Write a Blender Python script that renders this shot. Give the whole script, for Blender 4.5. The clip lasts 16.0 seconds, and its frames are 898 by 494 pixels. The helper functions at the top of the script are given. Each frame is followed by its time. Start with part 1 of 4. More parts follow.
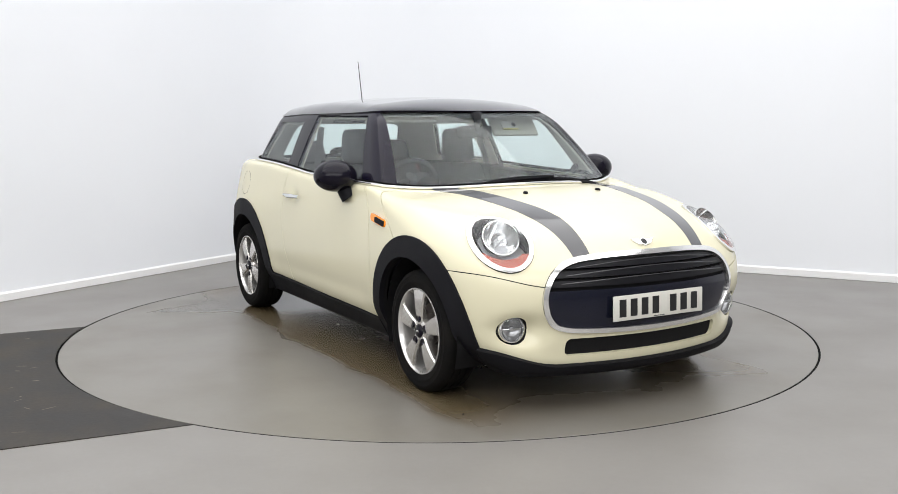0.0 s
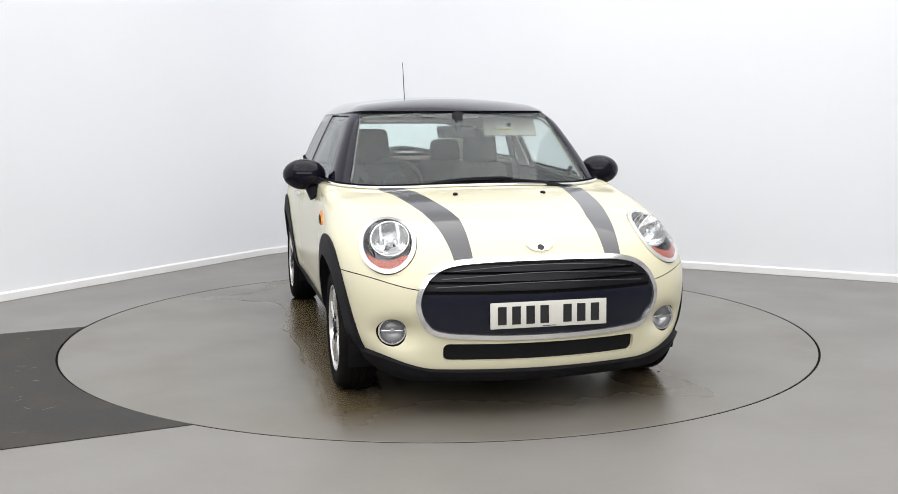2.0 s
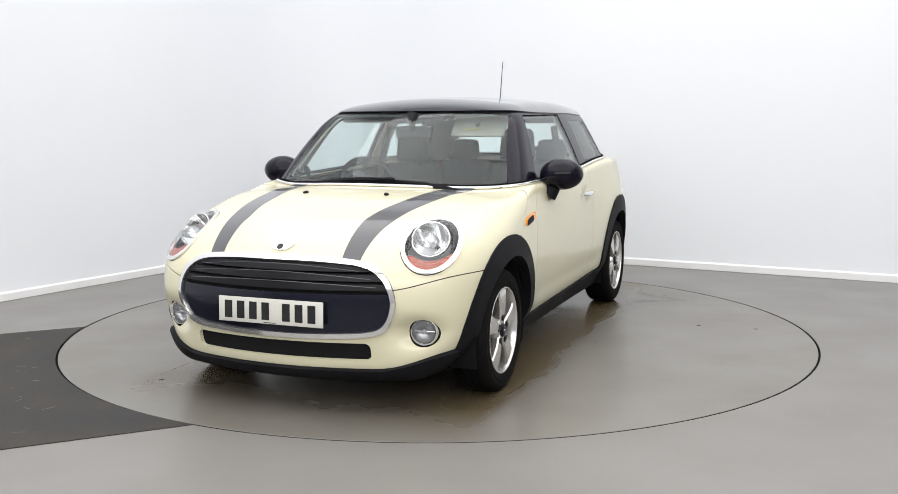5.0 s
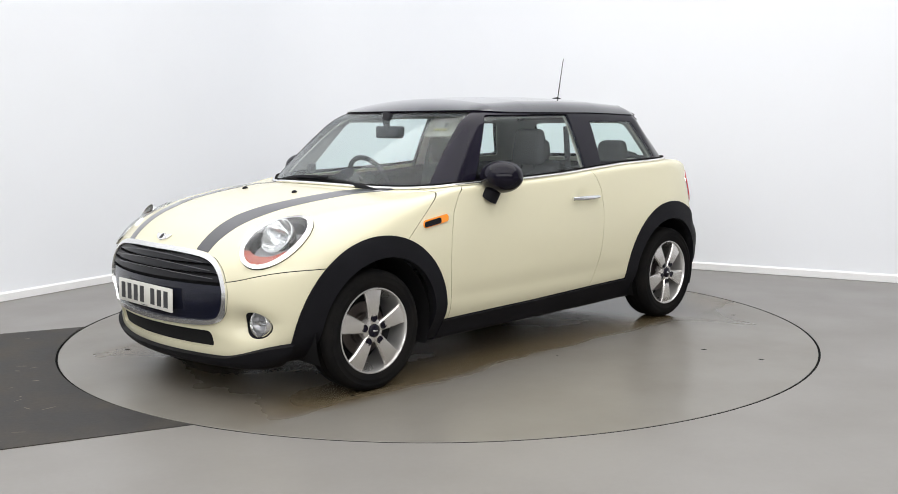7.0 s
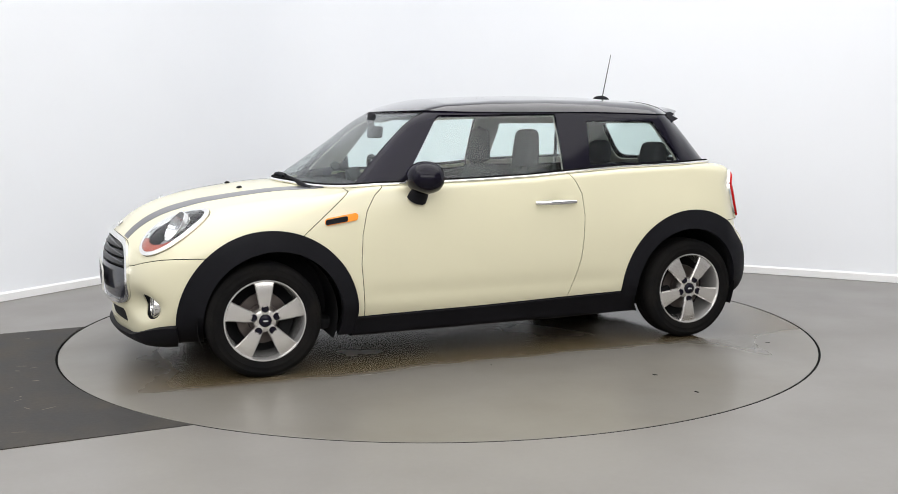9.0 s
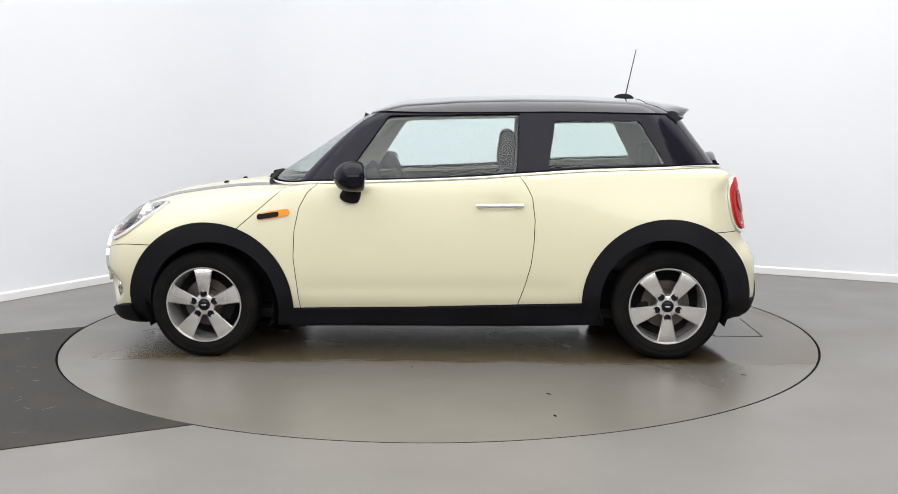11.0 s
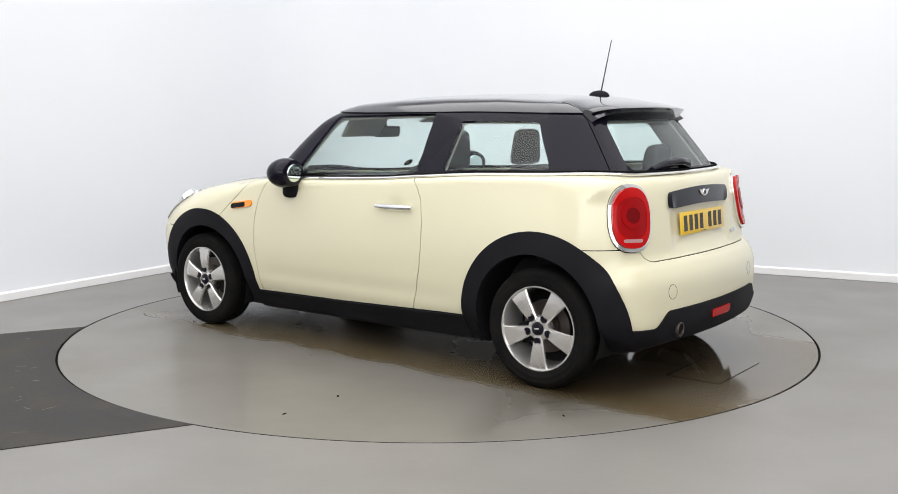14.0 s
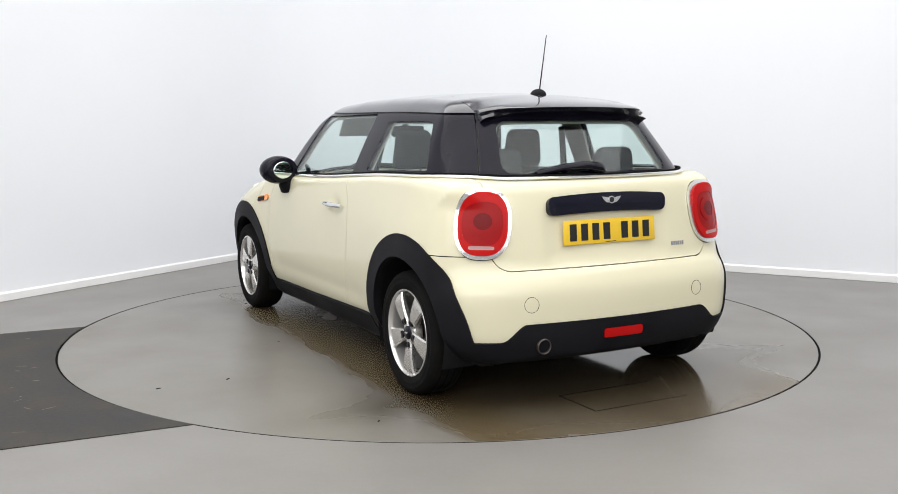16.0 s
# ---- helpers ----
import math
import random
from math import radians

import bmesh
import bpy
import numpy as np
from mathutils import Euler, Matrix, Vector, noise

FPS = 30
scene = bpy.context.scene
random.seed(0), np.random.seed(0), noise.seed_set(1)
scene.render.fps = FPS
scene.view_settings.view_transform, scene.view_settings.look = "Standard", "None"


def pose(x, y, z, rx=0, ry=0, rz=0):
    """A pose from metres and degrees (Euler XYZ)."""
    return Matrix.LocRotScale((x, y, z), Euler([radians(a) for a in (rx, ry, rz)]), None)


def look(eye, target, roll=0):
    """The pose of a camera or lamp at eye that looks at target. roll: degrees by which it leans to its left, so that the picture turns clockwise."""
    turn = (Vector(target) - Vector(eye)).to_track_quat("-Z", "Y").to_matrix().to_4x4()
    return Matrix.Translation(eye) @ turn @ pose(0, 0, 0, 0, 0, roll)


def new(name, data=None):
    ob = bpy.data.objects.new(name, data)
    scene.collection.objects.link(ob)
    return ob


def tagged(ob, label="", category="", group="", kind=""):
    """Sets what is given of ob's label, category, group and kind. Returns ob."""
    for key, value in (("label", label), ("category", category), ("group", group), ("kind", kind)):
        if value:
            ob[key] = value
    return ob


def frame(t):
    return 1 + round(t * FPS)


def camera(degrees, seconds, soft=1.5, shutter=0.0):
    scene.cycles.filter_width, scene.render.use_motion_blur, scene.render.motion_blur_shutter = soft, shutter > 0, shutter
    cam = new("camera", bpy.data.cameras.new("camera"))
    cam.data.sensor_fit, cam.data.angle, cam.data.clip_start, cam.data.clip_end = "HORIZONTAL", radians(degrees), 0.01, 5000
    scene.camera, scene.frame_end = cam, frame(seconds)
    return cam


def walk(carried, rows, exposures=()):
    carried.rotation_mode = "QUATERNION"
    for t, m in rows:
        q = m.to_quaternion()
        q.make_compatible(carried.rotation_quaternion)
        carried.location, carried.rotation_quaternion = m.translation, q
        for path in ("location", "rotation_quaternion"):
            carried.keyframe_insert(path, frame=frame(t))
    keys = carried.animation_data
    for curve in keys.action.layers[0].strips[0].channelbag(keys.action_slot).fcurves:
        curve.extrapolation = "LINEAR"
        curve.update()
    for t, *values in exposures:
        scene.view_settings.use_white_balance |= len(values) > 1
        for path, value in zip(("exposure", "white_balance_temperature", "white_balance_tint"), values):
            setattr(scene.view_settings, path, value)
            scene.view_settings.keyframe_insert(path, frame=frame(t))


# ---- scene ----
cam = camera(49.55, 16.0, soft=0.7)
EYE = Vector((0.0, -5.9722, 1.2691))
STAND = Matrix.Translation(EYE) @ pose(0, 0, 0, 0, 0, -0.5943) @ pose(0, 0, 0, 90 - 7.3348, 0, 0) @ pose(0, 0, 0, 0, 0, -0.251)
EXPOSURE = 0.0
walk(cam, [(0, STAND), (16, STAND)], [(0, EXPOSURE), (16, EXPOSURE)])

# ---- light: a bright white studio bay, one ceiling panel and one added fill ----
world = bpy.data.worlds.new("world")
scene.world = world
world.use_nodes = True
world.node_tree.nodes["Background"].inputs[0].default_value = (0.86, 0.93, 1.0, 1)
world.node_tree.nodes["Background"].inputs[1].default_value = 0.3


def area_lamp(x, y, z, sx, sy, watts, turn=0.0, aim=None):
    data = bpy.data.lights.new("light_panel", "AREA")
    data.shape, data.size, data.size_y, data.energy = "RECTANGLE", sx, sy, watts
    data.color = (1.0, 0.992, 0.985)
    ob = new("light_panel", data)
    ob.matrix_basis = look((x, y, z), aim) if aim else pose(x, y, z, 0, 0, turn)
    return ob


area_lamp(-0.3, -1.9, 5.12, 10.5, 8.6, 572)
# unseen fill softbox added behind the camera to brighten the car's upright sides
area_lamp(0.0, -7.7, 3.3, 12.0, 3.0, 365, aim=(0.0, 0.0, 1.0))

# ---- materials ----
def material(name, base, rough=0.5, metal=0.0, coat=0.0, spec=0.5, grain=0.0, scale=60.0, bump=0.0, rvar=0.0, tint=None, tscale=3.0):
    """Principled surface: base colour with two scales of variation, roughness variation and fine relief."""
    m = bpy.data.materials.new(name)
    m.use_nodes = True
    nt = m.node_tree
    p = nt.nodes["Principled BSDF"]
    p.inputs["Roughness"].default_value = rough
    p.inputs["Metallic"].default_value = metal
    p.inputs["Coat Weight"].default_value = coat
    p.inputs["Coat Roughness"].default_value = 0.03
    p.inputs["Specular IOR Level"].default_value = spec
    p.inputs["Base Color"].default_value = (*base, 1)
    coord = nt.nodes.new("ShaderNodeTexCoord")
    fine = nt.nodes.new("ShaderNodeTexNoise")
    fine.inputs["Scale"].default_value, fine.inputs["Detail"].default_value = scale, 5
    nt.links.new(coord.outputs["Object"], fine.inputs["Vector"])
    coarse = nt.nodes.new("ShaderNodeTexNoise")
    coarse.inputs["Scale"].default_value, coarse.inputs["Detail"].default_value = tscale, 4
    nt.links.new(coord.outputs["Object"], coarse.inputs["Vector"])
    if grain or tint:
        a = nt.nodes.new("ShaderNodeMix")
        a.data_type = "RGBA"
        a.inputs["A"].default_value = (*base, 1)
        a.inputs["B"].default_value = (*(tint or [c * (1 - grain) for c in base]), 1)
        ramp = nt.nodes.new("ShaderNodeMapRange")
        ramp.inputs["From Min"].default_value, ramp.inputs["From Max"].default_value = 0.42, 0.68
        nt.links.new(coarse.outputs["Fac"], ramp.inputs["Value"])
        nt.links.new(ramp.outputs["Result"], a.inputs["Factor"])
        b = nt.nodes.new("ShaderNodeMix")
        b.data_type, b.blend_type = "RGBA", "MULTIPLY"
        nt.links.new(a.outputs["Result"], b.inputs["A"])
        b.inputs["Factor"].default_value = grain
        nt.links.new(fine.outputs["Fac"], b.inputs["B"])
        nt.links.new(b.outputs["Result"], p.inputs["Base Color"])
    if rvar:
        r = nt.nodes.new("ShaderNodeMapRange")
        r.inputs["To Min"].default_value, r.inputs["To Max"].default_value = max(rough - rvar, 0.02), rough + rvar
        nt.links.new(coarse.outputs["Fac"], r.inputs["Value"])
        nt.links.new(r.outputs["Result"], p.inputs["Roughness"])
    if bump:
        bp = nt.nodes.new("ShaderNodeBump")
        bp.inputs["Strength"].default_value, bp.inputs["Distance"].default_value = bump, 0.002
        nt.links.new(fine.outputs["Fac"], bp.inputs["Height"])
        nt.links.new(bp.outputs["Normal"], p.inputs["Normal"])
    return m


def glass(name, tint):
    """A thin pane: clear or tinted, with gloss by Fresnel."""
    m = bpy.data.materials.new(name)
    m.use_nodes = True
    nt = m.node_tree
    nt.nodes.clear()
    out = nt.nodes.new("ShaderNodeOutputMaterial")
    mix = nt.nodes.new("ShaderNodeMixShader")
    lw = nt.nodes.new("ShaderNodeLayerWeight")
    lw.inputs["Blend"].default_value = 0.5
    pw = nt.nodes.new("ShaderNodeMath")
    pw.operation, pw.inputs[1].default_value = "POWER", 5.0
    nt.links.new(lw.outputs["Facing"], pw.inputs[0])
    fr = nt.nodes.new("ShaderNodeMath")
    fr.operation, fr.inputs[1].default_value, fr.inputs[2].default_value = "MULTIPLY_ADD", 0.75, 0.032
    nt.links.new(pw.outputs[0], fr.inputs[0])
    tr = nt.nodes.new("ShaderNodeBsdfTransparent")
    tr.inputs["Color"].default_value = (*tint, 1)
    gl = nt.nodes.new("ShaderNodeBsdfGlossy")
    gl.inputs["Roughness"].default_value = 0.01
    nt.links.new(fr.outputs[0], mix.inputs[0])
    nt.links.new(tr.outputs[0], mix.inputs[1])
    nt.links.new(gl.outputs[0], mix.inputs[2])
    nt.links.new(mix.outputs[0], out.inputs[0])
    return m


CREAM = material("cream_paint", (0.715, 0.676, 0.487), 0.27, coat=0.5, spec=0.35, grain=0.012, scale=900)
BLACK_PAINT = material("black_paint", (0.008, 0.007, 0.014), 0.14, coat=0.9, spec=0.5, grain=0.2, scale=900)
BLACK_GLOSS = material("black_gloss", (0.006, 0.0052, 0.011), 0.10, spec=0.2)
PILLAR = material("black_pillar_paint", (0.008, 0.0065, 0.016), 0.14, spec=0.22, grain=0.2, scale=400)
NAVY = material("dark_navy_gloss", (0.005, 0.006, 0.015), 0.2, coat=0.2, spec=0.3)
PLASTIC = material("textured_black_plastic", (0.010, 0.010, 0.013), 0.6, spec=0.13, grain=0.3, scale=220, bump=0.25, rvar=0.08)
DARK = material("dark_underside", (0.010, 0.010, 0.011), 0.8, spec=0.2, grain=0.4)
LAMP_GREY = material("grey_lamp_housing", (0.55, 0.55, 0.565), 0.35, metal=0.3)
FOG_GREY = material("grey_fog_reflector", (0.42, 0.42, 0.43), 0.22, metal=0.7)
MESHY = material("black_grille", (0.007, 0.007, 0.009), 0.35, spec=0.2)
CHROME = material("chrome", (0.82, 0.83, 0.84), 0.09, metal=1.0, rvar=0.03)
CHROME_BRIGHT = material("bright_plated_plastic", (0.84, 0.84, 0.83), 0.12, metal=0.9, coat=0.3)
SATIN = material("satin_chrome", (0.70, 0.70, 0.70), 0.25, metal=1.0)
ALLOY = material("silver_alloy", (0.68, 0.66, 0.63), 0.27, metal=0.8, coat=0.4, grain=0.08, scale=400)
ALLOY_CUT = material("machined_alloy_lip", (0.78, 0.77, 0.75), 0.22, metal=0.7, grain=0.15, scale=120)
RUBBER = material("tyre_rubber", (0.008, 0.008, 0.0085), 0.9, spec=0.08, grain=0.35, scale=90, bump=0.3, tint=(0.013, 0.012, 0.011), tscale=7)
STEEL = material("brake_steel", (0.14, 0.12, 0.11), 0.45, metal=0.8, grain=0.3)
STRIPE = material("charcoal_stripe", (0.055, 0.055, 0.062), 0.32, coat=0.8, grain=0.15, scale=600)
BADGE = material("plated_badge", (0.80, 0.80, 0.80), 0.2, metal=0.8)
AMBER = material("amber_lens", (0.95, 0.30, 0.015), 0.12, coat=0.6)
AMBER_DULL = material("dull_amber_lens", (0.40, 0.075, 0.035), 0.2, coat=0.6)
RED = material("red_lens", (0.46, 0.006, 0.006), 0.22, spec=0.14)
RED_DEEP = material("deep_red_lens", (0.30, 0.004, 0.005), 0.22, spec=0.14)
RED_DARK = material("dark_red_lens", (0.15, 0.003, 0.004), 0.22, spec=0.14)
REVERSING = material("dull_reversing_lens", (0.45, 0.26, 0.25), 0.25)
CLEAR = glass("clear_lens", (0.93, 0.94, 0.95))
GLASS = glass("green_tinted_glass", (0.945, 0.985, 0.978))
GLASS_REAR = glass("rear_tinted_glass", (0.92, 0.97, 0.96))
MIRROR = material("mirror_glass", (0.72, 0.80, 0.80), 0.02, metal=1.0)
SEAT = material("anthracite_cloth", (0.055, 0.055, 0.062), 0.9, spec=0.2, grain=0.1, scale=25)
TRIM = material("dark_interior_trim", (0.022, 0.022, 0.026), 0.65, spec=0.3, grain=0.1, scale=25)
LINING = material("pale_headlining", (0.42, 0.41, 0.36), 0.85, grain=0.06, scale=25)
PLATE_W = material("white_plate", (0.68, 0.67, 0.61), 0.3, coat=0.3, grain=0.05)
PLATE_Y = material("yellow_plate", (0.83, 0.54, 0.03), 0.3, coat=0.3, grain=0.05)
INK = material("black_ink", (0.012, 0.012, 0.013), 0.4)
LABEL_W = material("pale_label", (0.5, 0.5, 0.46), 0.5)
LABEL_Y = material("yellow_label", (0.5, 0.46, 0.14), 0.5)
WALL = material("white_wall_paint", (0.83, 0.85, 0.885), 0.75, spec=0.3, grain=0.02, scale=180, bump=0.08, tscale=0.7)
SKIRT = material("white_skirting", (0.86, 0.86, 0.86), 0.4, grain=0.03)
CEIL = material("pale_ceiling", (0.74, 0.74, 0.75), 0.8, grain=0.03)
FLOOR = material("grey_epoxy_floor", (0.222, 0.212, 0.199), 0.40, spec=0.4, grain=0.07, scale=38, bump=0.02, rvar=0.10, tint=(0.203, 0.193, 0.179), tscale=1.3)
WALL_GREY = material("grey_bay_wall", (0.46, 0.46, 0.47), 0.8, grain=0.1)
MAT = material("dark_scuffed_mat", (0.040, 0.038, 0.037), 0.62, spec=0.2, grain=0.35, scale=50, bump=0.25, rvar=0.12, tint=(0.065, 0.058, 0.049), tscale=4.0)
GAP = material("dark_gap", (0.006, 0.006, 0.006), 0.9, spec=0.05)


# ---- mesh helpers ----
def link(name, me, mat, parent=None, label=""):
    ob = new(name, me)
    if mat:
        me.materials.append(mat)
    ob.parent = parent
    return tagged(ob, label=label)


def part(name, bm, mat, parent=None, label="", smooth=True):
    me = bpy.data.meshes.new(name)
    bmesh.ops.recalc_face_normals(bm, faces=bm.faces[:])
    for f in bm.faces:
        f.smooth = smooth
    bm.to_mesh(me)
    bm.free()
    if smooth:
        me.set_sharp_from_angle(angle=radians(38))
    return link(name, me, mat, parent, label)


def raw(name, v, f, mat, parent=None, label="", normals=None):
    me = bpy.data.meshes.new(name)
    me.from_pydata(np.asarray(v).tolist(), [], [list(map(int, q)) for q in f])
    me.validate()
    me.polygons.foreach_set("use_smooth", [True] * len(me.polygons))
    if normals is not None and len(me.vertices) == len(normals):
        me.normals_split_custom_set_from_vertices(normals.tolist())
    me.update()
    return link(name, me, mat, parent, label)


def block(bm, x0, y0, z0, x1, y1, z1, r=0.0, seg=2, m=None):
    """A box with rounded edges added to bm."""
    t = Matrix.Translation(((x0 + x1) / 2, (y0 + y1) / 2, (z0 + z1) / 2)) @ Matrix.Diagonal((x1 - x0, y1 - y0, z1 - z0, 1))
    g = bmesh.ops.create_cube(bm, size=1, matrix=(m or Matrix()) @ t)
    if r:
        es = list({e for v in g["verts"] for e in v.link_edges})
        bmesh.ops.bevel(bm, geom=es, offset=r, segments=seg, profile=0.5, affect="EDGES")
    return bm


def sweep(bm, pts, radius, sides=8, closed=False, flat=1.0):
    """A tube along pts (Vectors); flat squeezes it upright."""
    rings = []
    n = len(pts)
    for i, p in enumerate(pts):
        a = pts[(i - 1) % n] if closed or i else p
        b = pts[(i + 1) % n] if closed or i < n - 1 else p
        d = (b - a).normalized()
        up = Vector((0, 0, 1)) if abs(d.z) < 0.9 else Vector((1, 0, 0))
        s = d.cross(up).normalized()
        u = s.cross(d)
        r = radius(i / max(n - 1, 1)) if callable(radius) else radius
        rings.append([bm.verts.new(p + s * math.cos(k * math.tau / sides) * r + u * math.sin(k * math.tau / sides) * r * flat) for k in range(sides)])
    for i in range(n if closed else n - 1):
        a, b = rings[i], rings[(i + 1) % n]
        for k in range(sides):
            bm.faces.new((a[k], a[(k + 1) % sides], b[(k + 1) % sides], b[k]))
    if not closed:
        bm.faces.new(rings[0][::-1])
        bm.faces.new(rings[-1])
    return bm


def lathe(bm, prof, seg=48, m=None):
    """Turn (r, h) points round the local z axis."""
    m = m or Matrix()
    rings = [[bm.verts.new(m @ Vector((r * math.cos(k * math.tau / seg), r * math.sin(k * math.tau / seg), h))) for k in range(seg)] if r > 1e-5
             else [bm.verts.new(m @ Vector((0, 0, h)))] for r, h in prof]
    for a, b in zip(rings, rings[1:]):
        for k in range(seg):
            q = [a[k % len(a)], a[(k + 1) % len(a)], b[(k + 1) % len(b)], b[k % len(b)]]
            q = list(dict.fromkeys(q))
            if len(q) > 2:
                bm.faces.new(q)
    return bm


def ball(bm, c, r, seg=24, rings=14, m=None):
    bmesh.ops.create_uvsphere(bm, u_segments=seg, v_segments=rings, radius=1, matrix=(m or Matrix()) @ Matrix.Translation(c) @ Matrix.Diagonal((*r, 1)))
    return bm


# ---- smooth surfaces from implicit forms ----
def smax(a, b, k):
    h = np.maximum(k - np.abs(a - b), 0) / k
    return np.maximum(a, b) + h * h * k / 4


def step(a, b, x):
    t = np.clip((x - a) / (b - a), 0, 1)
    return t * t * (3 - 2 * t)


def spline(pts, per=6, closed=True):
    p = np.array(pts, float)
    n = len(p)
    out = []
    for i in range(n if closed else n - 1):
        idx = [(i + k) % n if closed else min(max(i + k, 0), n - 1) for k in (-1, 0, 1, 2)]
        a, b, c, d = p[idx]
        for t in np.linspace(0, 1, per, endpoint=False):
            out.append(0.5 * (2 * b + (c - a) * t + (2 * a - 5 * b + 4 * c - d) * t * t + (3 * b - a - 3 * c + d) * t ** 3))
    if not closed:
        out.append(p[-1])
    return np.array(out)


def poly_sdf(x, y, poly):
    """Signed distance to a closed polygon, negative inside."""
    poly = np.asarray(poly, float)
    best = np.full(np.shape(x), 1e9)
    inside = np.zeros(np.shape(x), bool)
    for (ax, ay), (bx, by) in zip(poly, np.roll(poly, -1, 0)):
        ex, ey = bx - ax, by - ay
        t = np.clip(((x - ax) * ex + (y - ay) * ey) / (ex * ex + ey * ey + 1e-12), 0, 1)
        best = np.minimum(best, (x - ax - t * ex) ** 2 + (y - ay - t * ey) ** 2)
        if ey:
            inside ^= ((ay > y) != (by > y)) & (x < ex * (y - ay) / ey + ax)
    d = np.sqrt(best)
    return np.where(inside, -d, d)


def rbox(x, y, hx, hy, r):
    qx, qy = np.abs(x) - hx + r, np.abs(y) - hy + r
    return np.hypot(np.maximum(qx, 0), np.maximum(qy, 0)) + np.minimum(np.maximum(qx, qy), 0) - r


def grad(f, p, h=0.004):
    g = np.stack([f(*(p + np.eye(3)[i] * h).T) - f(*(p - np.eye(3)[i] * h).T) for i in range(3)], 1)
    n = np.linalg.norm(g, axis=1, keepdims=True) + 1e-12
    return g / n, n[:, 0] / (2 * h)


def onto(f, p, off=0.0, turns=5):
    """Move points along the gradient until f equals off."""
    for _ in range(turns):
        n, g = grad(f, p)
        s = (f(*p.T) - off) / np.maximum(g, 0.3)
        p = p - n * np.clip(s, -0.03, 0.03)[:, None]
    return p


def nets(f, lo, hi, h):
    """Quads over the surface f = 0 in a box, as triangles."""
    ax = [np.arange(a, b + h / 2, h) for a, b in zip(lo, hi)]
    v = f(*np.meshgrid(*ax, indexing="ij"))
    s = v < 0
    c = sum(s[i:s.shape[0] - 1 + i, j:s.shape[1] - 1 + j, k:s.shape[2] - 1 + k].astype(int) for i in (0, 1) for j in (0, 1) for k in (0, 1))
    act = (c > 0) & (c < 8)
    idx = np.full(act.shape, -1)
    idx[act] = np.arange(act.sum())
    p = np.stack([ax[d][i] + h / 2 for d, i in enumerate(np.nonzero(act))], 1)
    quads = []
    for d in range(3):
        a, b = (d + 1) % 3, (d + 2) % 3
        m = np.moveaxis(s, (d, a, b), (0, 1, 2))
        ii = np.moveaxis(idx, (d, a, b), (0, 1, 2))
        m0, m1 = m[:-1, 1:-1, 1:-1], m[1:, 1:-1, 1:-1]
        for cond, flip in ((m0 & ~m1, False), (~m0 & m1, True)):
            i, j, k = np.nonzero(cond)
            q = np.stack([ii[i, j, k], ii[i, j + 1, k], ii[i, j + 1, k + 1], ii[i, j, k + 1]], 1)
            quads.append(q[:, ::-1] if flip else q)
    q = np.concatenate(quads)
    q = q[(q >= 0).all(1)]
    p = onto(f, p, 0, 4)
    for _ in range(4):
        acc, cnt = np.zeros_like(p), np.zeros(len(p))
        for a, b in ((0, 1), (1, 2), (2, 3), (3, 0)):
            np.add.at(acc, q[:, a], p[q[:, b]])
            np.add.at(acc, q[:, b], p[q[:, a]])
            np.add.at(cnt, q[:, a], 1)
            np.add.at(cnt, q[:, b], 1)
        p = onto(f, 0.5 * p + 0.5 * acc / np.maximum(cnt, 1)[:, None], 0, 2)
    return p, np.concatenate([q[:, [0, 1, 2]], q[:, [0, 2, 3]]])


def clip(vf, *gs):
    """Keep the part of a triangle mesh where every g is negative; the cut follows g = 0."""
    v, f = vf
    for g in gs:
        if not len(f):
            break
        d = g(v)
        d = np.where(np.abs(d) < 1e-7, 1e-7, d)
        ins = d < 0
        n = ins[f].sum(1)
        mixed = f[(n == 1) | (n == 2)]
        keep = f[n == 3]
        if len(mixed):
            e = np.concatenate([mixed[:, [0, 1]], mixed[:, [1, 2]], mixed[:, [2, 0]]])
            e = np.sort(e, 1)
            e = np.unique(e[ins[e[:, 0]] != ins[e[:, 1]]], axis=0)
            a = np.where(ins[e[:, 0]], e[:, 0], e[:, 1])
            b = np.where(ins[e[:, 0]], e[:, 1], e[:, 0])
            lo, hi = np.zeros(len(e)), np.ones(len(e))
            for _ in range(14):
                mid = (lo + hi) / 2
                neg = g(v[a] + (v[b] - v[a]) * mid[:, None]) < 0
                lo, hi = np.where(neg, mid, lo), np.where(neg, hi, mid)
            mid = np.clip((lo + hi) / 2, 0.002, 0.998)
            key = {tuple(x): i + len(v) for i, x in enumerate(e.tolist())}
            v = np.concatenate([v, v[a] + (v[b] - v[a]) * mid[:, None]])
            add = []
            for t in mixed.tolist():
                w = [bool(ins[i]) for i in t]
                one = w.count(True) == 1
                k = w.index(one)
                p, q, r = t[k], t[(k + 1) % 3], t[(k + 2) % 3]
                pq, pr = key[min(p, q), max(p, q)], key[min(p, r), max(p, r)]
                add += [(p, pq, pr)] if one else [(pq, q, r), (pq, r, pr)]
            keep = np.concatenate([keep, np.array(add)])
        f = keep
    used, inv = np.unique(f, return_inverse=True)
    return v[used], inv.reshape(-1, 3)


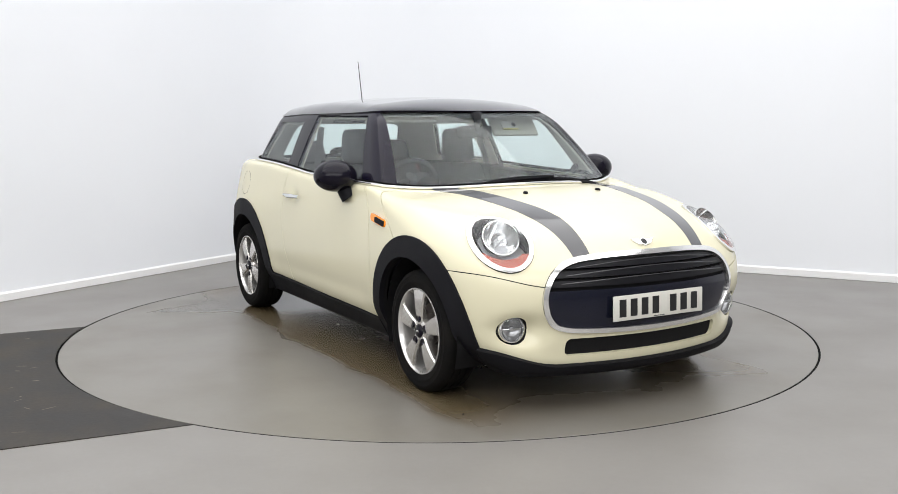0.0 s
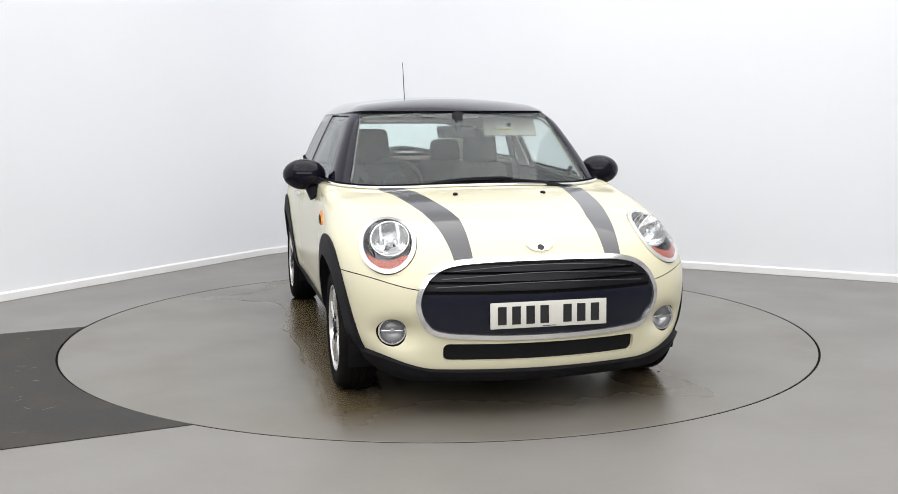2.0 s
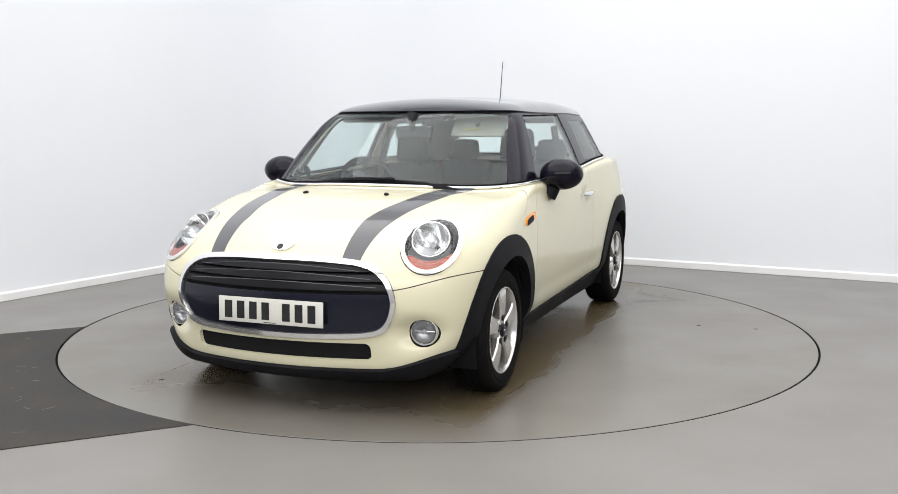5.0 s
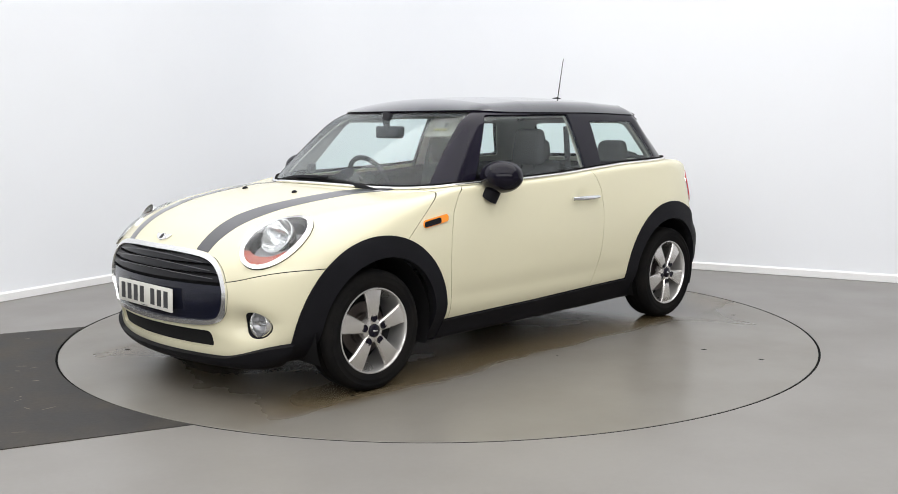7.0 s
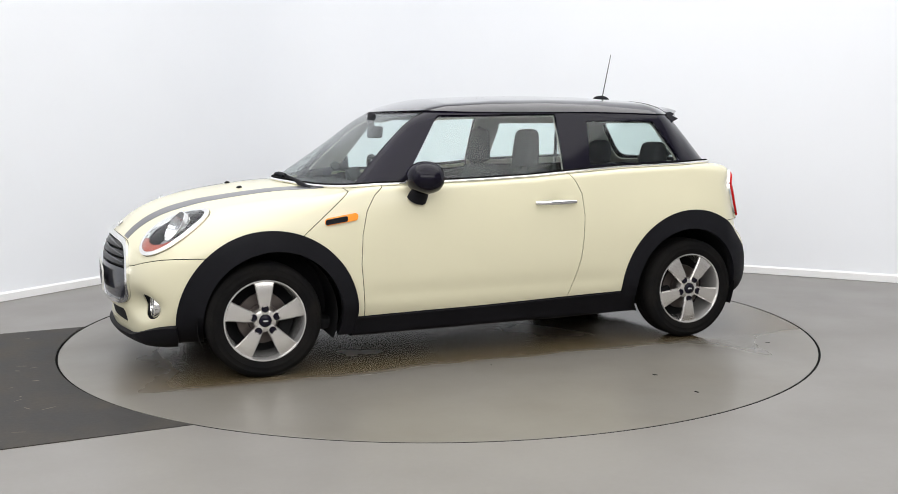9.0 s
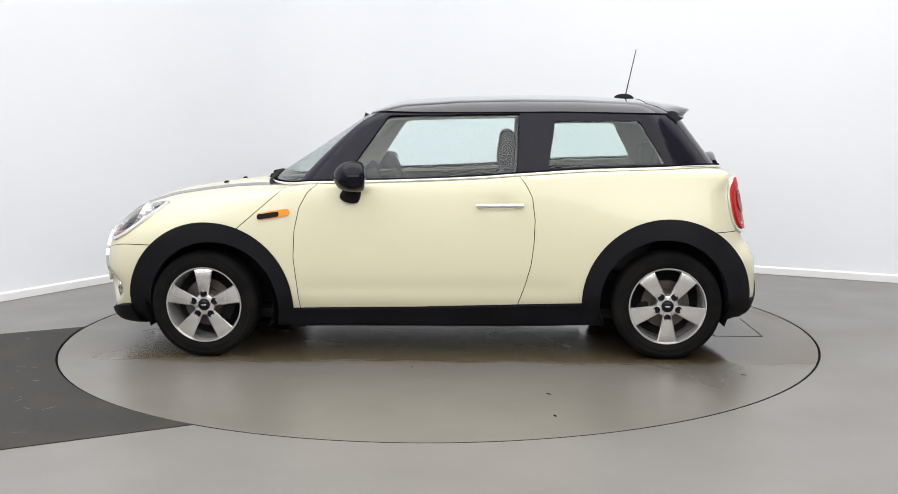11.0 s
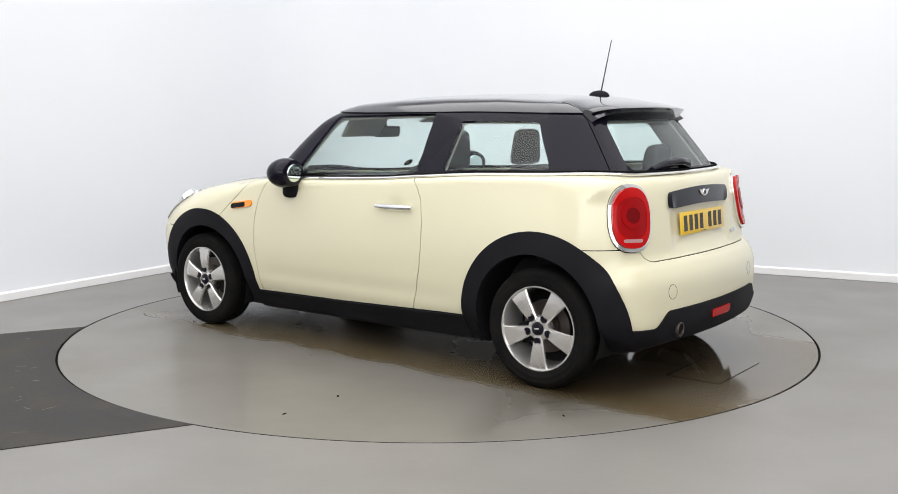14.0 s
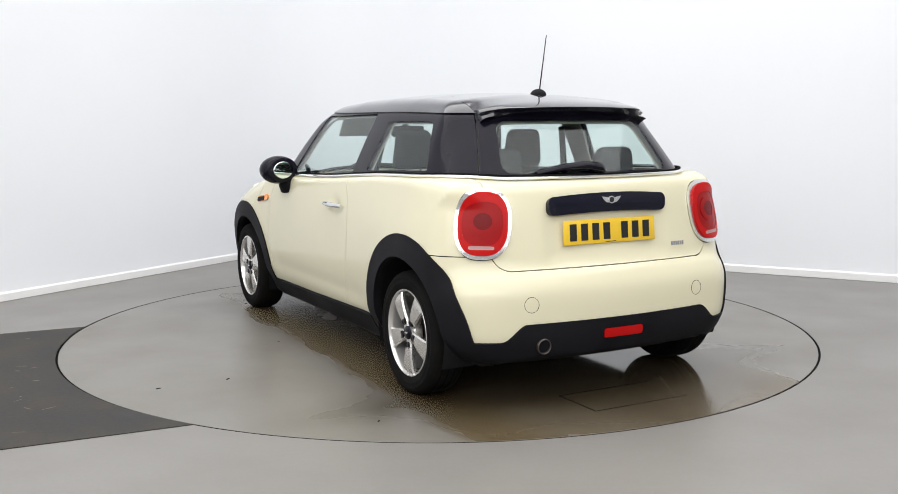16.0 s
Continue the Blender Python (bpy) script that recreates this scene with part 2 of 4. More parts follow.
def panel(name, vf, f, mat, parent, off=0.0, depth=0.006, label="", shadow=True):
    """A shaped sheet lying on f = off, with a back face and folded edges."""
    v, t = vf
    v = onto(f, v, off, 3)
    n, _ = grad(f, v)
    e = np.sort(np.concatenate([t[:, [0, 1]], t[:, [1, 2]], t[:, [2, 0]]]), 1)
    d = np.concatenate([t[:, [0, 1]], t[:, [1, 2]], t[:, [2, 0]]])
    _, inv, cnt = np.unique(e, axis=0, return_inverse=True, return_counts=True)
    rim = d[cnt[inv.ravel()] == 1]
    k = len(v)
    a, b = rim[:, 0], rim[:, 1]
    side = np.cross(v[b] - v[a], n[a])
    side /= np.linalg.norm(side, axis=1, keepdims=True) + 1e-12
    vv = np.concatenate([v, v - n * depth, v[a], v[b], v[a] - n[a] * depth, v[b] - n[b] * depth])
    nn = np.concatenate([n, -n, side, side, side, side])
    m = len(rim)
    i = np.arange(m) + 2 * k
    faces = t.tolist() + (t[:, ::-1] + k).tolist() + np.stack([i, i + 2 * m, i + 3 * m, i + m], 1).tolist()
    ob = raw(name, vv, faces, mat, parent, label, nn)
    ob.visible_shadow = shadow
    return ob
# ---- the place ----
TABLE_R = 2.2247


def grid_sheet(x0, x1, y0, y1, h):
    xs, ys = np.arange(x0, x1 + h / 2, h), np.arange(y0, y1 + h / 2, h)
    gx, gy = np.meshgrid(xs, ys, indexing="ij")
    v = np.stack([gx.ravel(), gy.ravel(), np.zeros(gx.size)], 1)
    i = np.arange(gx.size).reshape(gx.shape)
    a, b, c, d = i[:-1, :-1].ravel(), i[1:, :-1].ravel(), i[1:, 1:].ravel(), i[:-1, 1:].ravel()
    return v, np.concatenate([np.stack([a, b, c], 1), np.stack([a, c, d], 1)])


def slab(name, vf, z, depth, mat, parent=None):
    """A flat sheet with thickness, its top at z."""
    flat = lambda x, y, zz: zz - z
    return panel(name, vf, flat, mat, parent, 0.0, depth)


def ring_mesh(bm, r, outer, z, seg=160):
    inner = [bm.verts.new((r * math.cos(k * math.tau / seg), r * math.sin(k * math.tau / seg), z)) for k in range(seg)]
    far = []
    for k in range(seg):
        c, s = math.cos(k * math.tau / seg), math.sin(k * math.tau / seg)
        q = outer / max(abs(c), abs(s))
        far.append(bm.verts.new((q * c, q * s, z)))
    low = [bm.verts.new((v.co.x, v.co.y, z - 0.12)) for v in inner]
    for k in range(seg):
        j = (k + 1) % seg
        bm.faces.new((inner[k], inner[j], far[j], far[k]))
        bm.faces.new((inner[j], inner[k], low[k], low[j]))
    bm.faces.new(low[::-1])


bm = bmesh.new()
ring_mesh(bm, TABLE_R + 0.006, 11.0, 0.0)
floor = part("floor", bm, FLOOR, None, "grey epoxy-painted concrete floor of the photo bay", smooth=False)
tagged(floor, category="floor", kind="structure")

# dark drive-on strip that leads up to the turntable
UX, UY = -math.cos(radians(24.0)), -math.sin(radians(24.0))
along = lambda p: p[:, 0] * UX + p[:, 1] * UY
across = lambda p: p[:, 0] * UY - p[:, 1] * UX
strip = clip(grid_sheet(-6, 0.2, -5, 2.5, 0.1), lambda p: across(p) - 0.945, lambda p: -1.375 - across(p), lambda p: 0.4 - along(p), lambda p: along(p) - 4.0,
             lambda p: TABLE_R + 0.006 - np.hypot(p[:, 0], p[:, 1]))
mat_ob = slab("floor_mat", strip, 0.004, 0.004, MAT)
tagged(mat_ob, "dark grey scuffed drive-on strip with pale scrapes beside the turntable", "floor mat", kind="structure")


def wall(name, path, z1, label, mat, skirting=True):
    """An upright wall along a line of points; the place lies on its right hand."""
    pts = [Vector((*q, 0)) for q in path]
    nor = []
    for k in range(len(pts)):
        d = (pts[min(k + 1, len(pts) - 1)] - pts[max(k - 1, 0)]).normalized()
        nor.append(Vector((-d.y, d.x, 0)))

    def run(bm, near, far, z0, z1, cut=0.0):
        sec = ((near, z0), (near, z1 - cut), (near + cut, z1), (far, z1), (far, z0)) if cut else ((near, z0), (near, z1), (far, z1), (far, z0))
        k5 = len(sec)
        rows = [[bm.verts.new(p + n * w + Vector((0, 0, z))) for w, z in sec] for p, n in zip(pts, nor)]
        for a, b in zip(rows, rows[1:]):
            for k in range(k5):
                bm.faces.new((a[k], a[(k + 1) % k5], b[(k + 1) % k5], b[k]))
        bm.faces.new(rows[0])
        bm.faces.new(rows[-1][::-1])
        return bm

    tagged(part(name, run(bmesh.new(), 0, 0.15, 0, z1), mat, None, label), category="wall", kind="structure")
    if skirting:
        b = part("baseboard", run(bmesh.new(), -0.018, -0.0005, 0.003, 0.067, 0.012), SKIRT, None, "white painted skirting board along the studio wall")
        tagged(b, category="skirting", kind="structure")


CORNER = Vector((-1.186, 4.183))
LEFT_END, RIGHT_END = (-8.576, -8.0), (8.2, -1.055)
# the two walls run into one another in a wide smooth curve
din, dout = (CORNER - Vector(LEFT_END)).normalized(), (Vector(RIGHT_END) - CORNER).normalized()
cove = []
for k in range(25):
    t = k / 24
    a, b = CORNER - din * 1.15, CORNER + dout * 1.15
    cove.append(tuple(a * (1 - t) ** 2 + CORNER * 2 * t * (1 - t) + b * t * t))
wall("wall_north", [LEFT_END, (-5.0, -2.104), *cove, (4.0, 1.289), RIGHT_END], 5.2, "smooth white studio wall with a wide curved corner", WALL)
wall("wall_east", [RIGHT_END, (8.2, -8.0)], 5.2, "plain grey wall of the photo bay", WALL_GREY, False)
wall("wall_south", [(8.2, -8.0), LEFT_END], 5.2, "plain grey wall behind the camera", WALL_GREY, False)
bm = bmesh.new()
block(bm, -8.6, -8.3, 5.2, 8.6, 5.4, 5.35)
tagged(part("ceiling", bm, CEIL, None, "plain pale ceiling above the photo bay", smooth=False), category="ceiling", kind="structure")


def table_material():
    """Grey epoxy with wet, brownish tyre tracks and a wet rear patch with painted dark reflection, in the turntable's
    own space.
    """
    m = material("turntable_epoxy", (0.188, 0.177, 0.157), 0.33, grain=0.07, scale=38, bump=0.0, rvar=0.1, tint=(0.170, 0.158, 0.136), tscale=1.6)
    nt = m.node_tree
    p = nt.nodes["Principled BSDF"]
    co = nt.nodes.new("ShaderNodeTexCoord")
    sep = nt.nodes.new("ShaderNodeSeparateXYZ")
    nt.links.new(co.outputs["Object"], sep.inputs[0])

    def op(kind, a, b=None):
        n = nt.nodes.new("ShaderNodeMath")
        n.operation = kind
        for i, s in enumerate((a, b)):
            if isinstance(s, (int, float)):
                n.inputs[i].default_value = s
            elif s is not None:
                nt.links.new(s, n.inputs[i])
        return n.outputs[0]

    def ramp(s, a, b):
        n = nt.nodes.new("ShaderNodeMapRange")
        n.inputs["From Min"].default_value, n.inputs["From Max"].default_value = a, b
        nt.links.new(s, n.inputs["Value"])
        return n.outputs["Result"]

    big = nt.nodes.new("ShaderNodeTexNoise")
    big.inputs["Scale"].default_value, big.inputs["Detail"].default_value = 1.3, 2
    nt.links.new(co.outputs["Object"], big.inputs["Vector"])
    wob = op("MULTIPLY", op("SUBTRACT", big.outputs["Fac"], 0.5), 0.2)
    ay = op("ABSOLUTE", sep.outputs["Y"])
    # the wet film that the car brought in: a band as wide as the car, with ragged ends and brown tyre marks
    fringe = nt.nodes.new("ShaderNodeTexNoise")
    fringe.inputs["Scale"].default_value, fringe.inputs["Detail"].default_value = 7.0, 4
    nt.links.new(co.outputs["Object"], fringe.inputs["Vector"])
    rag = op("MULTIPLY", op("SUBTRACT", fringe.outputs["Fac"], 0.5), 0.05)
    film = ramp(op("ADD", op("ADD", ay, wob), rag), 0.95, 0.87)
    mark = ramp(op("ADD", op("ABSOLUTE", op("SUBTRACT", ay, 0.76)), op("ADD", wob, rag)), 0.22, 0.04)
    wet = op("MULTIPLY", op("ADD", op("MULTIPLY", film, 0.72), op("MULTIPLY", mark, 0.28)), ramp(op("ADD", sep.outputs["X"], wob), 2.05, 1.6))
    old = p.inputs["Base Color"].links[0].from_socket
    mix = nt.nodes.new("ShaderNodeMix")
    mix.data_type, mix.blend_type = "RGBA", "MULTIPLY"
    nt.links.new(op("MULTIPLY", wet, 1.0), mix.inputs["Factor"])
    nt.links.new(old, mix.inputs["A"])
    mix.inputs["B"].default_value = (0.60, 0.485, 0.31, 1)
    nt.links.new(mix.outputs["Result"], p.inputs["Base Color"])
    # wet patch under the rear; the bumper's dark reflection is painted into its colour
    wet_reflect = ramp(op("ADD", op("ADD", op("ABSOLUTE", op("ADD", sep.outputs["X"], 1.42)), op("MULTIPLY", ay, 0.6)), wob), 1.0, 0.5)
    dark = nt.nodes.new("ShaderNodeMix")
    dark.data_type, dark.blend_type = "RGBA", "MULTIPLY"
    nt.links.new(op("MULTIPLY", wet_reflect, 0.85), dark.inputs["Factor"])
    nt.links.new(mix.outputs["Result"], dark.inputs["A"])
    dark.inputs["B"].default_value = (0.40, 0.36, 0.30, 1)
    nt.links.new(dark.outputs["Result"], p.inputs["Base Color"])
    rold = p.inputs["Roughness"].links[0].from_socket
    nt.links.new(op("MAXIMUM", op("SUBTRACT", op("SUBTRACT", rold, op("MULTIPLY", wet, 0.10)), op("MULTIPLY", wet_reflect, 0.20)), 0.08), p.inputs["Roughness"])
    return m


random.seed(11)
scrape = material("pale_scrape", (0.16, 0.13, 0.10), 0.7, grain=0.4, scale=90)
bm = bmesh.new()
for _ in range(46):
    a, c = random.uniform(2.3, 3.6), random.uniform(-1.3, 0.8)
    x, y = a * UX + c * UY, a * UY - c * UX
    if math.hypot(x, y) > TABLE_R + 0.05:
        bmesh.ops.create_icosphere(bm, subdivisions=1, radius=1, matrix=pose(x, y, 0.0042, 0, 0, random.gauss(20, 30)) @ Matrix.Diagonal((random.uniform(0.008, 0.04), random.uniform(0.003, 0.009), 0.0006, 1)))
tagged(part("floor_scrapes", bm, scrape, None, "pale brown scrapes scattered over the dark strip"), category="scrapes", kind="stuff")
turntable = new("turntable")
tagged(turntable, "round grey epoxy-painted turntable with wet tyre tracks, flush with the floor", "turntable")
bm = bmesh.new()
lathe(bm, [(0, -0.02), (TABLE_R - 0.0065, -0.02), (TABLE_R - 0.0065, -0.002), (TABLE_R - 0.0085, 0.0), (0, 0.0)], 192)
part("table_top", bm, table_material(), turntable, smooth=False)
# black ring added in the open rim gap, its colour standing for the shade inside
bm = bmesh.new()
lathe(bm, [(TABLE_R - 0.006, -0.04), (TABLE_R - 0.006, -0.0012), (TABLE_R + 0.0055, -0.0012), (TABLE_R + 0.0055, -0.04), (TABLE_R - 0.006, -0.04)], 192)
part("gap_shade_ring", bm, GAP, turntable, "black ring filling the open gap round the rim, in place of its shade", smooth=False)
# hatch cut into the plate, with a thin dark joint
bm = bmesh.new()
for x0, y0, x1, y1 in ((-1.93, -0.29, -1.926, 0.24), (-1.653, -0.31, -1.646, 0.24), (-1.926, 0.235, -1.653, 0.24)):
    block(bm, x0, y0, -0.001, x1, y1, 0.0012)
part("hatch_joint", bm, GAP, turntable, "thin dark joint of a square hatch", smooth=False)
random.seed(4)
for _ in range(8):
    a, r = random.uniform(0, math.tau), random.uniform(0.9, 2.05)
    bm = bmesh.new()
    bmesh.ops.create_icosphere(bm, subdivisions=1, radius=1, matrix=pose(r * math.cos(a), r * math.sin(a), 0.001, 0, 0, random.uniform(0, 180)) @ Matrix.Diagonal((random.uniform(0.006, 0.02), random.uniform(0.004, 0.008), 0.0015, 1)))
    part("grit_speck", bm, GAP, turntable)
# ---- the car: x forward, y to its left, z up; the turntable's middle is the origin ----
car = new("car")
tagged(car, "cream three-door hatchback with black roof, charcoal bonnet stripes and black arches", "car")
shell = new("body")
shell.parent = car
OX, OY = -0.035, 0.0146
shell.location = (OX, OY, 0)

GROUPS = {}


def grp(name, key=0, label=""):
    """An assembly of the car, such as one door or one headlamp, that holds its pieces."""
    if (name, key) not in GROUPS:
        e = new(name)
        e.parent, e.location = car, (OX, OY, 0)
        GROUPS[name, key] = tagged(e, label=label)
    return GROUPS[name, key]


PROFILE = spline([(1.72, 0.165), (1.88, 0.17), (1.945, 0.20), (1.968, 0.28), (1.985, 0.36), (1.995, 0.45), (1.99, 0.55), (1.965, 0.635), (1.92, 0.70), (1.862, 0.757), (1.78, 0.81),
                  (1.67, 0.853), (1.53, 0.888), (1.28, 0.923), (1.06, 0.941), (0.80, 0.940), (0.40, 0.946), (-0.19, 0.966), (-0.43, 0.981), (-0.80, 1.001), (-1.20, 1.010),
                  (-1.48, 1.017), (-1.585, 1.008), (-1.64, 0.98), (-1.672, 0.88), (-1.70, 0.72), (-1.716, 0.635), (-1.755, 0.585), (-1.783, 0.52), (-1.79, 0.42), (-1.785, 0.30),
                  (-1.74, 0.21), (-1.60, 0.175), (-1.0, 0.17), (1.0, 0.165)])
_h = 0.005
_px, _pz = np.arange(-2.2, 2.4, _h), np.arange(-0.1, 1.4, _h)
_table = poly_sdf(*np.meshgrid(_px, _pz, indexing="ij"), PROFILE)


def profile(x, z):
    i, j = (x - _px[0]) / _h, (z - _pz[0]) / _h
    i, j = np.clip(i, 0, len(_px) - 2.001), np.clip(j, 0, len(_pz) - 2.001)
    a, b = i.astype(int), j.astype(int)
    u, w = i - a, j - b
    return (_table[a, b] * (1 - u) + _table[a + 1, b] * u) * (1 - w) + (_table[a, b + 1] * (1 - u) + _table[a + 1, b + 1] * u) * w


FW, RW = (1.237, 0.288), (-1.222, 0.308)        # arch centres
BELT_X = [-1.8, -1.516, -1.216, -0.796, -0.43, -0.191, 0.375, 0.68, 1.2]
BELT_Z = [1.017, 1.014, 1.007, 0.998, 0.979, 0.964, 0.945, 0.937, 0.937]
belt = lambda x: np.interp(x, BELT_X, BELT_Z)


def f_body(x, y, z):
    a = np.abs(y)
    front, rear = step(0.9, 1.6, x), step(-0.9, -1.5, x)
    xs = x + 0.35 * y * y * front - 0.16 * y * y * rear
    zs = z + 0.085 * y * y * step(0.65, 1.05, x) * step(0.55, 0.85, z)
    p = profile(xs, zs)
    w = 0.827 - 0.25 * (z - 0.62) ** 2 - 0.05 * step(0.36, 0.16, z)
    flare = np.exp(-((x - FW[0]) / 0.42) ** 2) + np.exp(-((x - RW[0]) / 0.42) ** 2)
    w = w + 0.028 * flare * step(0.98, 0.62, z)
    w = w - 0.05 * step(1.2, 2.0, x) - step(-1.2, -1.85, x) * (0.032 + 0.028 * step(0.4, 0.9, z))
    k = 0.035 + 0.15 * step(0.75, 1.5, x) + 0.17 * step(-1.15, -1.6, x) * (0.4 + 0.6 * step(1.0, 0.88, z))
    d = smax(p, a - w, k)
    # fog lamp pockets and the recess round the rear number plate
    d = d + 0.062 * np.exp(-((a - 0.605) / 0.09) ** 2 - ((z - 0.372) / 0.062) ** 2) * step(1.4, 1.7, x)
    d = d + 0.018 * step(0.045, -0.06, rbox(y, z - 0.765, 0.33, 0.125, 0.05)) * step(-1.4, -1.55, x)
    # soft crease low on the doors
    d = d + 0.008 * np.exp(-((z - 0.37) / 0.06) ** 2) * step(0.85, 0.6, x) * step(-0.85, -0.6, x) * step(0.5, 0.7, a)
    d = d + 0.014 * np.exp(-((x + 0.335) / 0.062) ** 2 - ((z - 0.826) / 0.040) ** 2) * step(0.6, 0.7, a)
    return d


def f_cabin(x, y, z):
    a = np.abs(y)
    t = np.clip((z - 0.94) / 0.38, -0.2, 1.2)
    zr = np.interp(x, [-1.7, -1.45, -1.257, -1.098, -0.775, -0.448, -0.115, 0.19, 0.43, 0.8], [1.283, 1.332, 1.372, 1.393, 1.411, 1.416, 1.411, 1.394, 1.362, 1.25])
    roof = (z - zr + 0.14 * y * y) * 0.97
    side = (a - (0.772 - 0.168 * t - 0.012 * t * t + 0.02 * t * (1 - t)) + 0.035 * step(-0.5, -1.5, x) + 0.035 * step(-1.15, -1.6, x) + 0.03 * step(0.0, 0.9, x)) * 0.9
    screen = (x - (1.035 - 0.605 * t) + (0.60 - 0.40 * t) * y * y) * 0.53
    back = (-x - (1.632 - 0.285 * t) + 0.20 * y * y) * 0.72
    d = smax(side, screen, 0.05)
    d = smax(d, back, 0.07 + 0.15 * step(-1.0, -1.3, x))
    return smax(d, roof, 0.07)


body_vf = nets(f_body, (-1.86, -0.93, 0.1), (2.08, 0.93, 1.09), 0.02)
cabin_vf = nets(f_cabin, (-1.75, -0.86, 0.86), (1.2, 0.86, 1.47), 0.02)
X = lambda p: p[:, 0]
A = lambda p: np.abs(p[:, 1])
Z = lambda p: p[:, 2]
G = 0.0021      # half a panel gap


def disc(c, r):
    return lambda p: r - np.hypot(p[:, 0] - c[0], p[:, 2] - c[1])


def not_(g, gap=G):
    return lambda p: gap - g(p)


def in_(g, gap=G):
    return lambda p: g(p) + gap


left, right = (lambda p: -p[:, 1] + 0.3), (lambda p: p[:, 1] + 0.3)
ARCH_OUT = (disc(FW, 0.447), disc(RW, 0.443))
ARCH_IN = (disc((1.215, 0.288), 0.350), disc((-1.207, 0.312), 0.337))
open_top = lambda p: np.minimum(-(f_cabin(p[:, 0], p[:, 1], belt(p[:, 0]) + 0.005) - 0.006), p[:, 2] - 0.88)
door_poly = [(0.742, 0.20), (0.757, 0.40), (0.771, 0.55), (0.762, 0.70), (0.735, 0.82), (0.69, 0.90), (0.62, 0.96), (0.60, 1.1), (-0.43, 1.1), (-0.432, 0.99), (-0.475, 0.935), (-0.507, 0.87),
             (-0.521, 0.75), (-0.516, 0.63), (-0.502, 0.517), (-0.47, 0.40), (-0.437, 0.31), (-0.40, 0.20)]
g_door = lambda p: poly_sdf(p[:, 0], p[:, 2], door_poly)
g_clam = lambda p: (0.823 + (0.919 - p[:, 2]) * 1.1745 - p[:, 0]) * 0.65
seam_z = lambda p: 0.562 + 0.055 * step(0.5, 0.8, A(p))
g_seam = lambda p: seam_z(p) - p[:, 2]                     # negative above the front bumper
sill_z = lambda p: np.interp(p[:, 0], [-0.8, 0.1, 0.75], [0.302, 0.276, 0.268]) - p[:, 2]                         # negative above the sill
lip_z = lambda p: 0.212 + 0.075 * step(0.45, 0.80, A(p)) - p[:, 2]
skirt_z = lambda p: 0.386 - 0.072 * step(0.49, 0.61, A(p)) - p[:, 2]
g_tail_z = lambda p: 0.685 - p[:, 2]
g_gate = lambda p: rbox(p[:, 1], p[:, 2] - 1.018, 0.615, 0.40, 0.09)
GRILLE = spline([(0, 0.692), (0.22, 0.689), (0.40, 0.672), (0.49, 0.628), (0.535, 0.56), (0.545, 0.49), (0.515, 0.415), (0.45, 0.369), (0.25, 0.355), (0, 0.352), (-0.25, 0.355), (-0.45, 0.369),
                 (-0.515, 0.415), (-0.545, 0.49), (-0.535, 0.56), (-0.49, 0.628), (-0.40, 0.672), (-0.22, 0.689)], 4)
g_grille = lambda p: np.where(p[:, 0] > 1.4, poly_sdf(p[:, 1], p[:, 2], GRILLE), 1.0)
g_inlet = lambda p: np.where(p[:, 0] > 1.4, rbox(p[:, 1], p[:, 2] - 0.293, 0.44, 0.043, 0.03), 1.0)


def oval(cy, cz, ry, rz, lean=0.0, power=2.0):
    def g(p):
        y, z = np.abs(p[:, 1]) - cy, p[:, 2] - cz
        y, z = y * math.cos(lean) - z * math.sin(lean), y * math.sin(lean) + z * math.cos(lean)
        return ((np.abs(y / ry) ** power + np.abs(z / rz) ** power) ** (1 / power) - 1) * min(ry, rz)
    return g


def only(g, test):
    return lambda p: np.where(test(p), g(p), 1.0)


ahead, behind = (lambda p: p[:, 0] > 1.3), (lambda p: p[:, 0] < -1.3)
LAMP_C = np.array((1.655, 0.627, 0.727))
LAMP_N = np.array(Vector((0.87, 0.05, 0.49)).normalized())


def lamp_oval(ry, rz):
    """An oval in the headlamp's own slanted plane, on either side."""
    u = np.cross((0, 0, 1.0), LAMP_N)
    u /= np.linalg.norm(u)
    w = np.cross(LAMP_N, u)

    def g(p):
        q = np.stack([p[:, 0], np.abs(p[:, 1]), p[:, 2]], 1) - LAMP_C
        a, b = q @ u, q @ w
        return (np.hypot(a / ry, b / rz) - 1) * min(ry, rz)
    return g


lamp_outer, lamp_inner = only(lamp_oval(0.118, 0.168), ahead), only(lamp_oval(0.100, 0.149), ahead)


def slant_oval(c, n, ry, rz, power):
    """A rounded oval in a slanted upright plane, on either side."""
    n = np.array(Vector(n).normalized())
    u = np.cross((0, 0, 1.0), n)
    u /= np.linalg.norm(u)
    w = np.cross(n, u)

    def g(p):
        q = np.stack([p[:, 0], np.abs(p[:, 1]), p[:, 2]], 1) - np.array(c)
        a, b = np.abs(q @ u / ry), np.abs(q @ w / rz)
        return ((a ** power + b ** power) ** (1 / power) - 1) * min(ry, rz)
    return g


